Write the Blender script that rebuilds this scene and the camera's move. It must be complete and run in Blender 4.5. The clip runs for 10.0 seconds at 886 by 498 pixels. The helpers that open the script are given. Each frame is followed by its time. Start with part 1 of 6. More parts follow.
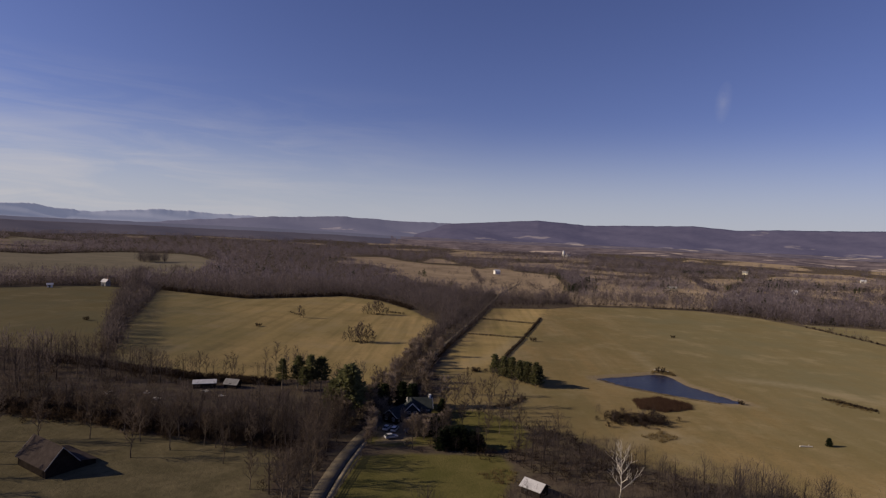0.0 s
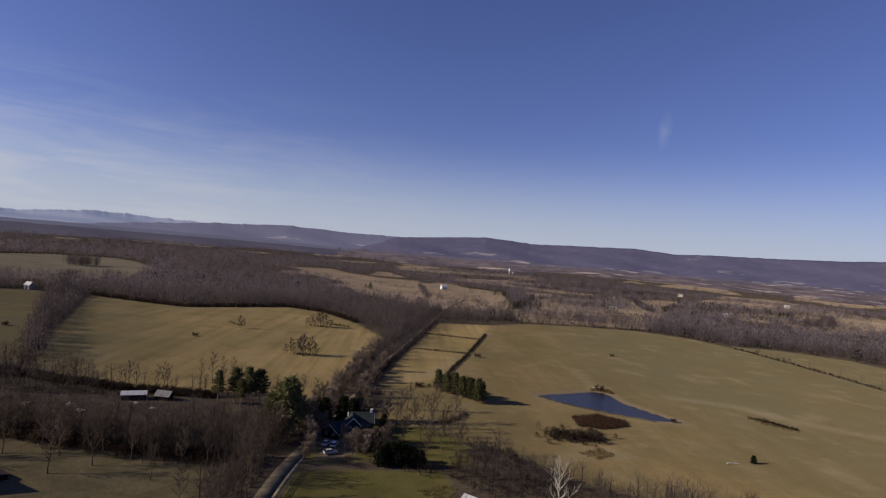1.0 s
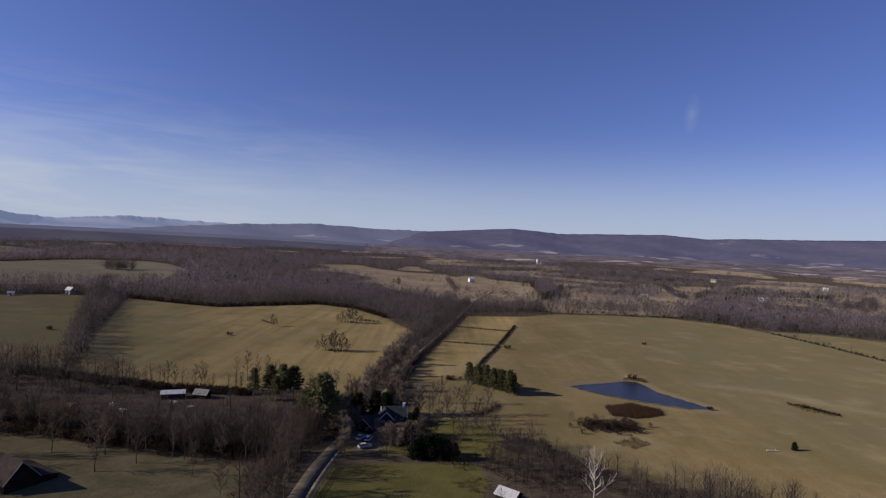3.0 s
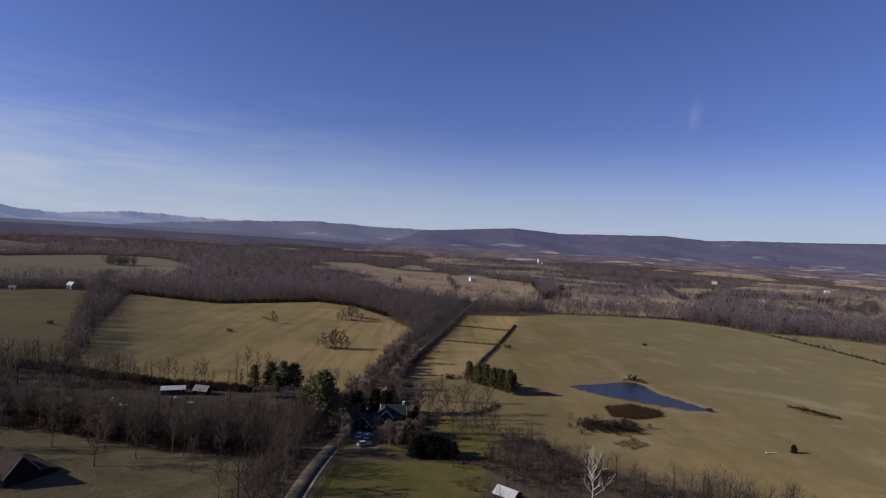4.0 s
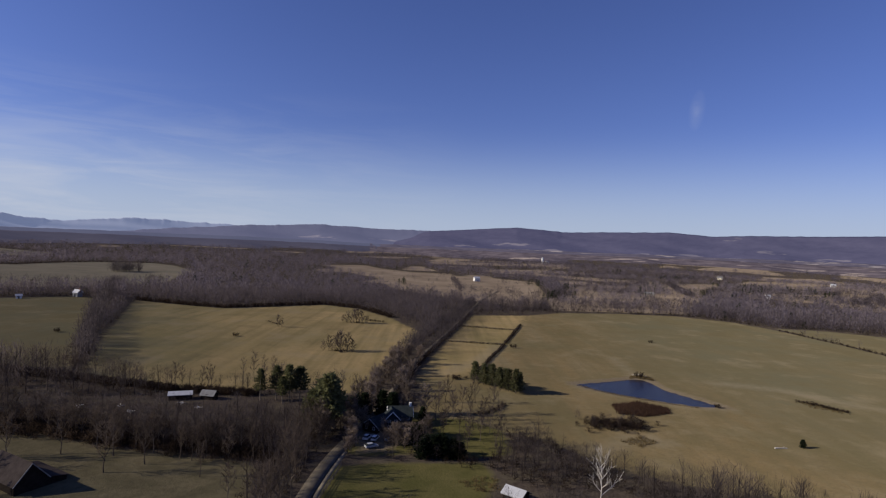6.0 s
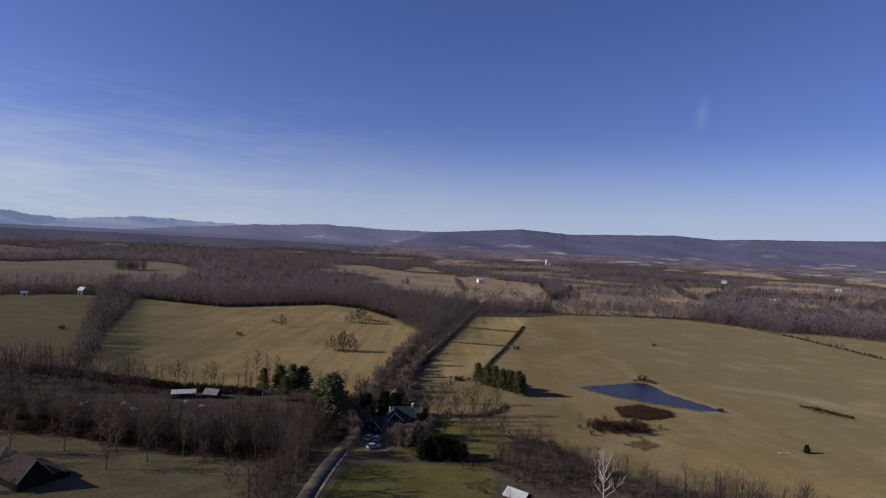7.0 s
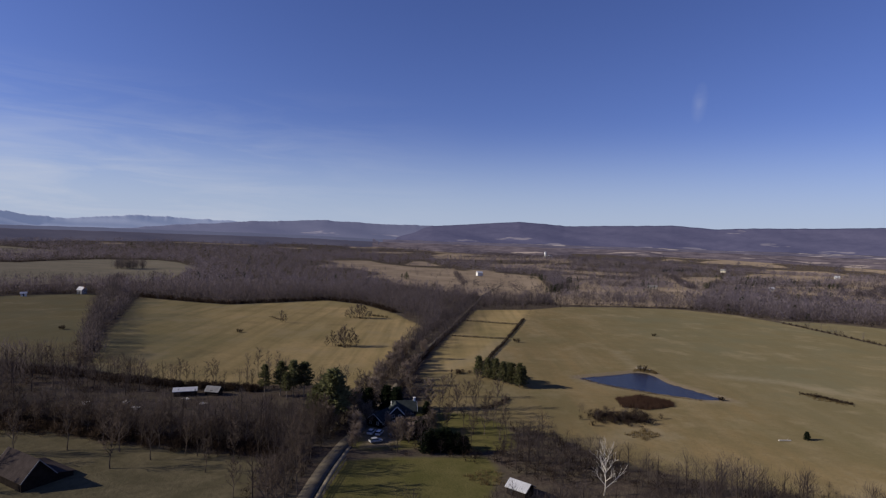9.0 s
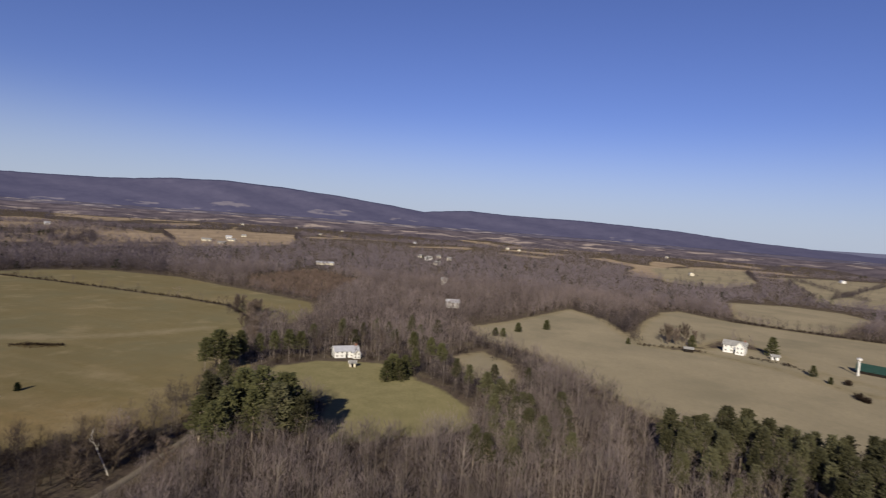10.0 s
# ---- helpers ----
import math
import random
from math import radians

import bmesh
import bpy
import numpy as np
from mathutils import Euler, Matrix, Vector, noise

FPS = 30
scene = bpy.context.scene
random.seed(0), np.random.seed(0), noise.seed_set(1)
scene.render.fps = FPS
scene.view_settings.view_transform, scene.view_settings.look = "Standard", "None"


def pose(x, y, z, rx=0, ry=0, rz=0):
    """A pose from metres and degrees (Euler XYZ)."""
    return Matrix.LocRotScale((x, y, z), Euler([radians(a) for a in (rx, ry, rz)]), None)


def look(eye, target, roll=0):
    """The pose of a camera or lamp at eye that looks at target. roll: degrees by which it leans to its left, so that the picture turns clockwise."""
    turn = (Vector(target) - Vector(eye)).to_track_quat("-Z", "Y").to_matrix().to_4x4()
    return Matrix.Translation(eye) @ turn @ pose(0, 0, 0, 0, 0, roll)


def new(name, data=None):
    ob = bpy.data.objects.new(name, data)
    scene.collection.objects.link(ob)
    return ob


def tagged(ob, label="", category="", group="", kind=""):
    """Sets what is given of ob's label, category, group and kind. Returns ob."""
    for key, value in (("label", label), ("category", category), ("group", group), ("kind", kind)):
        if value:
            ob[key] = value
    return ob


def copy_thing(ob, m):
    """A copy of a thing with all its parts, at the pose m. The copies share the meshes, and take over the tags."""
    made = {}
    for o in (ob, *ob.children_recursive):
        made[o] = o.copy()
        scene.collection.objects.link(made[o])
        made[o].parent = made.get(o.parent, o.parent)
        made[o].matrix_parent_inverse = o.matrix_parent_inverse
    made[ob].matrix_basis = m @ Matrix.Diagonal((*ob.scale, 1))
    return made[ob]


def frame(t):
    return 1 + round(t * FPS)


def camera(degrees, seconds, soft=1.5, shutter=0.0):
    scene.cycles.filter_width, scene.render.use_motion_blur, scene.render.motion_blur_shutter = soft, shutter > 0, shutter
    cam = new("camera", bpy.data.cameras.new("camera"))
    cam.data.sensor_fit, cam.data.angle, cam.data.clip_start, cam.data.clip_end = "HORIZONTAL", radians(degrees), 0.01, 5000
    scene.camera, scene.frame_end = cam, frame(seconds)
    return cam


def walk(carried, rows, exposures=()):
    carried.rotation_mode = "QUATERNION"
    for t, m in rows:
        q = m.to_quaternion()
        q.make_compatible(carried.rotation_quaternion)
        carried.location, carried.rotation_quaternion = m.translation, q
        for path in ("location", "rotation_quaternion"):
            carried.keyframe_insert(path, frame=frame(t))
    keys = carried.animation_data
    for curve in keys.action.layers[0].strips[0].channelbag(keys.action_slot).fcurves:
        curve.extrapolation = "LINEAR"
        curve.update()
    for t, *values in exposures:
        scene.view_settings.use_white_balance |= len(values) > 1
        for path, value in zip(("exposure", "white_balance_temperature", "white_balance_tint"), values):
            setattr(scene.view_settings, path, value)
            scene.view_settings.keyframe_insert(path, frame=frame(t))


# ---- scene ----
# ---- camera and its way ----
cam = camera(75.64, 10.0, soft=1.25, shutter=0.04)
EYE = (0.0, 0.0, 70.0)
TURNS = [(0.0, 1.80, -1.73, -2.75), (0.5, 1.45, -1.14, -3.40), (1.0, -3.40, 0.04, -4.87), (1.5, -3.81, -0.55, -3.78),
         (2.0, -0.20, 0.54, -3.92), (2.5, -0.34, -0.34, -3.15), (2.7, -0.69, -0.86, -2.88), (3.8, -0.85, -0.64, -3.12), (4.0, -0.61, -0.94, -3.52), (4.5, -0.03, -1.50, -3.36),
         (5.0, -0.25, -1.65, -2.99), (5.5, -0.49, -1.30, -2.32), (5.7, -0.21, -0.79, -2.43), (6.8, -0.46, -1.35, -2.45), (7.0, 0.14, -0.80, -2.94),
         (7.5, 0.36, -1.74, -2.59), (8.0, -0.56, -2.50, -2.24), (8.5, -0.40, -2.30, -2.25), (9.0, 0.00, -1.42, -2.00),
         (9.3, -2.40, -1.10, -2.60), (9.4, -5.00, -0.85, -3.00), (9.5, -10.15, -0.58, -3.50), (9.6, -22.00, -0.96, -3.42),
         (9.7, -33.85, -1.36, -3.64), (9.8, -45.70, -1.76, -3.86), (9.9, -57.55, -2.15, -4.08), (10.0, -69.40, -2.55, -4.30)]
EXPOSURES = [(0.0, 0.09, 7700, 13), (1.0, 0.19, 7100, 12), (2.5, 0.19, 6650, 11), (4.0, 0.19, 6500, 10), (9.3, 0.19, 6430, 10), (10.0, 0.19, 6800, 8)]
walk(cam, [(t, pose(*EYE, 90 + pitch, roll, yaw)) for t, yaw, pitch, roll in TURNS], EXPOSURES)

# ---- sky and sun ----
SUN_UP, SUN_FROM = radians(25), Vector((-1.0, -0.13, 0.0)).normalized()
sun = new("sun", bpy.data.lights.new("sun", "SUN"))
sun.data.energy, sun.data.angle, sun.data.color = 5.0, radians(0.6), (1.0, 0.89, 0.72)
sun_way = Vector((SUN_FROM.x * math.cos(SUN_UP), SUN_FROM.y * math.cos(SUN_UP), math.sin(SUN_UP)))
sun.matrix_world = look((0, 0, 0), tuple(-sun_way))

world = bpy.data.worlds.new("sky")
scene.world = world
world.use_nodes = True


def node(tree, kind, **values):
    n = tree.nodes.new(kind)
    for key, value in values.items():
        n.inputs[key.replace("_", " ")].default_value = value
    return n


def build_sky():
    tree = world.node_tree
    link = tree.links.new
    tree.nodes.clear()
    sky = tree.nodes.new("ShaderNodeTexSky")
    sky.sky_type, sky.sun_disc = "NISHITA", False
    sky.sun_elevation, sky.sun_rotation = SUN_UP, math.atan2(SUN_FROM.x, SUN_FROM.y)
    sky.altitude, sky.air_density, sky.dust_density, sky.ozone_density = 300, 1.0, 0.3, 5.0
    coord = tree.nodes.new("ShaderNodeTexCoord")
    split = tree.nodes.new("ShaderNodeSeparateXYZ")
    link(coord.outputs["Generated"], split.inputs[0])
    # thin cirrus low in the west, thinning out to the north
    stretch = tree.nodes.new("ShaderNodeMapping")
    stretch.inputs["Scale"].default_value = (3.0, 3.0, 22.0)
    stretch.inputs["Rotation"].default_value = (radians(4), radians(-5), 0)
    link(coord.outputs["Generated"], stretch.inputs[0])
    wisps = node(tree, "ShaderNodeTexNoise", Scale=1.4, Detail=7.0, Roughness=0.6, Distortion=0.6)
    link(stretch.outputs[0], wisps.inputs["Vector"])
    shape = tree.nodes.new("ShaderNodeMapRange")
    for key, value in (("From Min", 0.42), ("From Max", 0.8)):
        shape.inputs[key].default_value = value
    link(wisps.outputs["Fac"], shape.inputs["Value"])
    height = tree.nodes.new("ShaderNodeMapRange")
    for key, value in (("From Min", 0.01), ("From Max", 0.24), ("To Min", 1.0), ("To Max", 0.0)):
        height.inputs[key].default_value = value
    link(split.outputs["Z"], height.inputs["Value"])
    side = tree.nodes.new("ShaderNodeMapRange")
    for key, value in (("From Min", 0.05), ("From Max", -0.75)):
        side.inputs[key].default_value = value
    link(split.outputs["X"], side.inputs["Value"])
    a = tree.nodes.new("ShaderNodeMath"); a.operation = "MULTIPLY"
    b = tree.nodes.new("ShaderNodeMath"); b.operation = "MULTIPLY"
    link(shape.outputs[0], a.inputs[0]); link(height.outputs[0], a.inputs[1])
    link(a.outputs[0], b.inputs[0]); link(side.outputs[0], b.inputs[1])
    # one small torn wisp high in the north-east
    tilt = tree.nodes.new("ShaderNodeMapping")
    tilt.inputs["Location"].default_value = (-0.392, -0.894, -0.219)
    link(coord.outputs["Generated"], tilt.inputs[0])
    thin = tree.nodes.new("ShaderNodeMapping")
    thin.inputs["Rotation"].default_value = (0, radians(24), 0)
    thin.inputs["Scale"].default_value = (85.0, 30.0, 30.0)
    link(tilt.outputs[0], thin.inputs[0])
    far = tree.nodes.new("ShaderNodeVectorMath"); far.operation = "LENGTH"
    link(thin.outputs[0], far.inputs[0])
    spot = tree.nodes.new("ShaderNodeMapRange")
    for key, value in (("From Min", 0.0), ("From Max", 1.0), ("To Min", 0.22), ("To Max", 0.0)):
        spot.inputs[key].default_value = value
    link(far.outputs["Value"], spot.inputs["Value"])
    torn = node(tree, "ShaderNodeTexNoise", Scale=60.0, Detail=4.0)
    link(coord.outputs["Generated"], torn.inputs["Vector"])
    c = tree.nodes.new("ShaderNodeMath"); c.operation = "MULTIPLY"
    link(spot.outputs[0], c.inputs[0]); link(torn.outputs["Fac"], c.inputs[1])
    d = tree.nodes.new("ShaderNodeMath"); d.operation = "ADD"; d.use_clamp = True
    link(b.outputs[0], d.inputs[0]); link(c.outputs[0], d.inputs[1])
    mix = tree.nodes.new("ShaderNodeMix"); mix.data_type = "RGBA"
    mix.inputs["B"].default_value = (7.4, 7.7, 8.6, 1)
    link(d.outputs[0], mix.inputs["Factor"])
    clear = tree.nodes.new("ShaderNodeMix"); clear.data_type, clear.blend_type = "RGBA", "MULTIPLY"
    clear.inputs["Factor"].default_value = 1.0
    clear.inputs["B"].default_value = (0.95, 0.84, 1.25, 1)
    link(sky.outputs[0], clear.inputs["A"])
    low = tree.nodes.new("ShaderNodeMapRange")
    low.interpolation_type = "SMOOTHERSTEP"
    for key, value in (("From Min", -0.05), ("From Max", 0.22), ("To Min", 0.85), ("To Max", 0.0)):
        low.inputs[key].default_value = value
    link(split.outputs["Z"], low.inputs["Value"])
    haze = tree.nodes.new("ShaderNodeMix"); haze.data_type = "RGBA"
    haze.inputs["B"].default_value = (5.5, 6.7, 8.7, 1)
    link(low.outputs[0], haze.inputs["Factor"])
    link(clear.outputs["Result"], haze.inputs["A"])
    link(haze.outputs["Result"], mix.inputs["A"])
    back = tree.nodes.new("ShaderNodeBackground")
    back.inputs["Strength"].default_value = 0.068
    link(mix.outputs["Result"], back.inputs["Color"])
    out = tree.nodes.new("ShaderNodeOutputWorld")
    link(back.outputs[0], out.inputs["Surface"])


build_sky()


# ---- materials ----
def matte(tree):
    """A rough, porous surface: dry grass, litter, bark and twigs throw light back to its source."""
    old = tree.nodes["Principled BSDF"]
    bsdf = tree.nodes.new("ShaderNodeBsdfDiffuse")
    bsdf.inputs["Roughness"].default_value = 0.5
    out = tree.nodes["Material Output"]
    tree.links.new(bsdf.outputs[0], out.inputs["Surface"])
    tree.nodes.remove(old)
    return bsdf


def thin(tree, bsdf, colour, share=0.5):
    """Fine twigs and needles let part of the light through."""
    glow = tree.nodes.new("ShaderNodeBsdfTranslucent")
    tree.links.new(colour, glow.inputs["Color"])
    both = tree.nodes.new("ShaderNodeMixShader")
    both.inputs[0].default_value = share
    tree.links.new(bsdf.outputs[0], both.inputs[1])
    tree.links.new(glow.outputs[0], both.inputs[2])
    tree.links.new(both.outputs[0], tree.nodes["Material Output"].inputs["Surface"])


def shade(name, dark, light, scale=4.0, rough=0.8, bump=0.0, fine=6.0, vary=0.0, metal=0.0, spec=0.3, dull=False, leafy=False):
    """Two tones mixed by a broad and a fine grain, at metres; vary: spread of brightness between objects."""
    m = bpy.data.materials.new(name)
    m.use_nodes = True
    tree = m.node_tree
    link = tree.links.new
    bsdf = matte(tree) if dull else tree.nodes["Principled BSDF"]
    if not dull:
        bsdf.inputs["Roughness"].default_value, bsdf.inputs["Metallic"].default_value = rough, metal
        bsdf.inputs["Specular IOR Level"].default_value = spec
    coord = tree.nodes.new("ShaderNodeTexCoord")
    broad = node(tree, "ShaderNodeTexNoise", Scale=scale, Detail=4.0, Roughness=0.6)
    grain = node(tree, "ShaderNodeTexNoise", Scale=scale * fine, Detail=3.0, Roughness=0.7)
    for n in (broad, grain):
        link(coord.outputs["Object"], n.inputs["Vector"])
    add = tree.nodes.new("ShaderNodeMath"); add.operation = "MULTIPLY_ADD"
    add.inputs[1].default_value = 0.55
    link(grain.outputs["Fac"], add.inputs[0]); link(broad.outputs["Fac"], add.inputs[2])
    span = tree.nodes.new("ShaderNodeMapRange")
    for key, value in (("From Min", 0.5), ("From Max", 1.05)):
        span.inputs[key].default_value = value
    link(add.outputs[0], span.inputs["Value"])
    mix = tree.nodes.new("ShaderNodeMix"); mix.data_type = "RGBA"
    mix.inputs["A"].default_value, mix.inputs["B"].default_value = (*dark, 1), (*light, 1)
    link(span.outputs[0], mix.inputs["Factor"])
    colour = mix.outputs["Result"]
    if vary:
        info = tree.nodes.new("ShaderNodeObjectInfo")
        rnd = tree.nodes.new("ShaderNodeMapRange")
        for key, value in (("To Min", 1.0 - vary), ("To Max", 1.0 + vary)):
            rnd.inputs[key].default_value = value
        link(info.outputs["Random"], rnd.inputs["Value"])
        hsv = tree.nodes.new("ShaderNodeHueSaturation")
        link(rnd.outputs[0], hsv.inputs["Value"]); link(colour, hsv.inputs["Color"])
        colour = hsv.outputs["Color"]
    link(colour, bsdf.inputs["Color" if dull else "Base Color"])
    if leafy:
        thin(tree, bsdf, colour)
    if bump:
        b = tree.nodes.new("ShaderNodeBump")
        b.inputs["Strength"].default_value, b.inputs["Distance"].default_value = bump, 0.05
        link(grain.outputs["Fac"], b.inputs["Height"]); link(b.outputs[0], bsdf.inputs["Normal"])
    return m


def island_shade(name, dark, light, rough=0.9, scale=0.02):
    """For joined growth: each plant and each piece takes its own tone, with broad drifts over the land."""
    m = bpy.data.materials.new(name)
    m.use_nodes = True
    tree = m.node_tree
    link = tree.links.new
    bsdf = matte(tree)
    geo = tree.nodes.new("ShaderNodeNewGeometry")
    coord = tree.nodes.new("ShaderNodeTexCoord")
    drift = node(tree, "ShaderNodeTexNoise", Scale=scale, Detail=3.0)
    link(coord.outputs["Object"], drift.inputs["Vector"])
    wide = tree.nodes.new("ShaderNodeMapRange")
    for key, value in (("From Min", 0.3), ("From Max", 0.7)):
        wide.inputs[key].default_value = value
    link(drift.outputs["Fac"], wide.inputs["Value"])
    own = tree.nodes.new("ShaderNodeAttribute")
    own.attribute_name = "tone"
    plant_tone = tree.nodes.new("ShaderNodeMix")
    plant_tone.inputs["Factor"].default_value = 0.85
    link(geo.outputs["Random Per Island"], plant_tone.inputs["A"]); link(own.outputs["Fac"], plant_tone.inputs["B"])
    half = tree.nodes.new("ShaderNodeMix")
    half.inputs["Factor"].default_value = 0.42
    link(plant_tone.outputs["Result"], half.inputs["A"]); link(wide.outputs[0], half.inputs["B"])
    mix = tree.nodes.new("ShaderNodeMix"); mix.data_type = "RGBA"
    mix.inputs["A"].default_value, mix.inputs["B"].default_value = (*dark, 1), (*light, 1)
    link(half.outputs["Result"], mix.inputs["Factor"])
    link(mix.outputs["Result"], bsdf.inputs["Color"])
    thin(tree, bsdf, mix.outputs["Result"])
    return m


BARK = shade("bark", (0.06, 0.047, 0.037), (0.155, 0.125, 0.10), 1.5, 0.9, 0.4, vary=0.35, dull=True)
TWIG = shade("twigs", (0.052, 0.040, 0.034), (0.130, 0.102, 0.084), 0.4, 0.9, vary=0.4, dull=True, leafy=True)
PALE_TRUNK = shade("grey_bark", (0.14, 0.115, 0.09), (0.34, 0.29, 0.235), 0.9, 0.9, 0.3, vary=0.3, dull=True)
PALE_BARK = shade("pale_bark", (0.36, 0.33, 0.29), (0.62, 0.59, 0.54), 0.8, 0.8, 0.3)
NEEDLE = shade("needles", (0.054, 0.062, 0.030), (0.165, 0.162, 0.080), 0.5, 0.7, vary=0.3, dull=True, leafy=True)
LIGHT_NEEDLE = shade("light_needles", (0.046, 0.052, 0.026), (0.165, 0.160, 0.080), 0.5, 0.7, vary=0.3, dull=True, leafy=True)
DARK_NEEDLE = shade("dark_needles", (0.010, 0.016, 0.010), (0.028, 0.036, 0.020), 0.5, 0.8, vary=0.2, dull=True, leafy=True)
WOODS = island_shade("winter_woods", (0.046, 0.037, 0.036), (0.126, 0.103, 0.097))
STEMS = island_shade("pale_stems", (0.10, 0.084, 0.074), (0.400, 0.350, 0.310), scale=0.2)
# These three twig colours are paled and tinted to carry the distance haze.
HAZY_FAR_WOODS = island_shade("distant_woods", (0.122, 0.102, 0.114), (0.205, 0.173, 0.192), scale=0.004)
HAZY_OUTER_WOODS = island_shade("hazy_outermost_woods", (0.105, 0.092, 0.108), (0.170, 0.148, 0.170), scale=0.003)
HAZY_FAR_EAST_WOODS = island_shade("hazy_far_eastern_woods", (0.165, 0.139, 0.150), (0.300, 0.256, 0.268), scale=0.004)
FAR_PINES = island_shade("distant_pines", (0.012, 0.018, 0.012), (0.05, 0.062, 0.030))
WEEDS = island_shade("dead_weeds", (0.10, 0.07, 0.035), (0.26, 0.20, 0.10), scale=0.1)
# Lighter than WOODS, with some valley haze put into the colour.
MID_WOODS = island_shade("hazy_valley_woods", (0.082, 0.068, 0.069), (0.172, 0.142, 0.142), scale=0.012)
PALE_TWIG = shade("pale_twigs", (0.135, 0.106, 0.086), (0.300, 0.240, 0.195), 0.4, 0.9, vary=0.35, dull=True, leafy=True)
DUSKY_NEEDLE = shade("dusky_needles", (0.066, 0.069, 0.040), (0.150, 0.144, 0.084), 0.5, 0.8, vary=0.4, dull=True, leafy=True)
# Lighter than WOODS: part of the eastern haze is in this colour.
EAST_WOODS = island_shade("eastern_woods", (0.096, 0.076, 0.074), (0.390, 0.322, 0.302))
ROW_TREES = island_shade("hedgerow_twigs", (0.050, 0.042, 0.044), (0.126, 0.106, 0.105), scale=0.05)
# Brush kept very dark: some shade of wood and hedge edges is in it.
BRAMBLE = island_shade("bramble", (0.022, 0.016, 0.013), (0.072, 0.052, 0.040), scale=0.1)
HEDGE = island_shade("far_hedges", (0.054, 0.045, 0.048), (0.136, 0.114, 0.114), scale=0.02)
SCRUB_TWIG = island_shade("scrub_twigs", (0.13, 0.094, 0.076), (0.34, 0.256, 0.206), scale=0.03)
YARD_TWIG = island_shade("yard_twigs", (0.044, 0.036, 0.032), (0.125, 0.102, 0.086), scale=0.1)
REED = island_shade("reeds", (0.058, 0.034, 0.024), (0.125, 0.076, 0.052), scale=0.1)
WHITE = shade("white_paint", (0.58, 0.58, 0.57), (0.76, 0.76, 0.74), 0.8, 0.5, 0.1)
CREAM = shade("cream_siding", (0.50, 0.46, 0.36), (0.66, 0.62, 0.50), 0.8, 0.6, 0.1)
# Near black: the shade on the barn's gable is partly in this colour.
BROWN = shade("weathered_boards", (0.013, 0.011, 0.010), (0.034, 0.027, 0.023), 0.9, 0.85, 0.4, dull=True)
GREY_ROOF = shade("grey_roof", (0.16, 0.16, 0.165), (0.30, 0.30, 0.30), 0.6, 0.75, 0.3, dull=True)
DARK_ROOF = shade("dark_roof", (0.022, 0.028, 0.03), (0.05, 0.058, 0.058), 0.6, 0.7, 0.3, dull=True)
TIN_ROOF = shade("pale_tin_roof", (0.30, 0.31, 0.34), (0.46, 0.47, 0.51), 0.5, 0.5, 0.1)
BARN_ROOF = shade("old_tar_roof", (0.040, 0.033, 0.031), (0.078, 0.064, 0.060), 0.6, 0.9, 0.3, dull=True)
GREEN_ROOF = shade("green_roof", (0.014, 0.04, 0.032), (0.025, 0.06, 0.048), 0.5, 0.5, 0.1)
BRICK = shade("red_brick", (0.16, 0.07, 0.05), (0.28, 0.14, 0.10), 2.0, 0.85, 0.3)
GLASS = shade("window_glass", (0.015, 0.018, 0.022), (0.03, 0.035, 0.04), 1.0, 0.08, spec=0.6)
ASPHALT = shade("worn_asphalt", (0.082, 0.070, 0.056), (0.155, 0.135, 0.108), 0.35, 0.9, 0.4, fine=14, dull=True)
GRAVEL = shade("gravel", (0.085, 0.074, 0.062), (0.15, 0.13, 0.108), 0.5, 0.95, 0.5, fine=14, dull=True)
VERGE = shade("verge_gravel", (0.15, 0.13, 0.10), (0.25, 0.22, 0.17), 0.5, 0.95, 0.5, fine=14, dull=True)
GRAVEL_ROCK = shade("pale_rock", (0.22, 0.195, 0.16), (0.38, 0.34, 0.28), 1.2, 0.9, 0.5, dull=True)
POST = shade("fence_wood", (0.05, 0.042, 0.035), (0.12, 0.10, 0.085), 2.0, 0.9, 0.3)
RUBBER = shade("tyre_rubber", (0.012, 0.012, 0.012), (0.03, 0.03, 0.03), 8.0, 0.9)
STEEL = shade("steel", (0.4, 0.4, 0.4), (0.6, 0.6, 0.6), 8.0, 0.35, metal=1.0)
CAR_WHITE = shade("white_car_paint", (0.70, 0.71, 0.72), (0.80, 0.80, 0.80), 1.0, 0.25, spec=0.6)
CAR_SILVER = shade("silver_car_paint", (0.32, 0.33, 0.35), (0.42, 0.43, 0.45), 1.0, 0.3, spec=0.6)
CAR_DARK = shade("dark_car_paint", (0.02, 0.025, 0.035), (0.04, 0.045, 0.06), 1.0, 0.25, spec=0.6)


def water_material():
    m = bpy.data.materials.new("pond_water")
    m.use_nodes = True
    tree = m.node_tree
    bsdf = tree.nodes["Principled BSDF"]
    bsdf.inputs["Base Color"].default_value = (0.010, 0.011, 0.024, 1)
    bsdf.inputs["Specular IOR Level"].default_value = 0.21
    bsdf.inputs["Roughness"].default_value = 0.12
    bsdf.inputs["IOR"].default_value = 1.33
    coord = tree.nodes.new("ShaderNodeTexCoord")
    ripple = node(tree, "ShaderNodeTexNoise", Scale=0.9, Detail=4.0, Roughness=0.65)
    tree.links.new(coord.outputs["Object"], ripple.inputs["Vector"])
    b = tree.nodes.new("ShaderNodeBump")
    b.inputs["Strength"].default_value, b.inputs["Distance"].default_value = 0.8, 0.3
    tree.links.new(ripple.outputs["Fac"], b.inputs["Height"])
    tree.links.new(b.outputs[0], bsdf.inputs["Normal"])
    return m


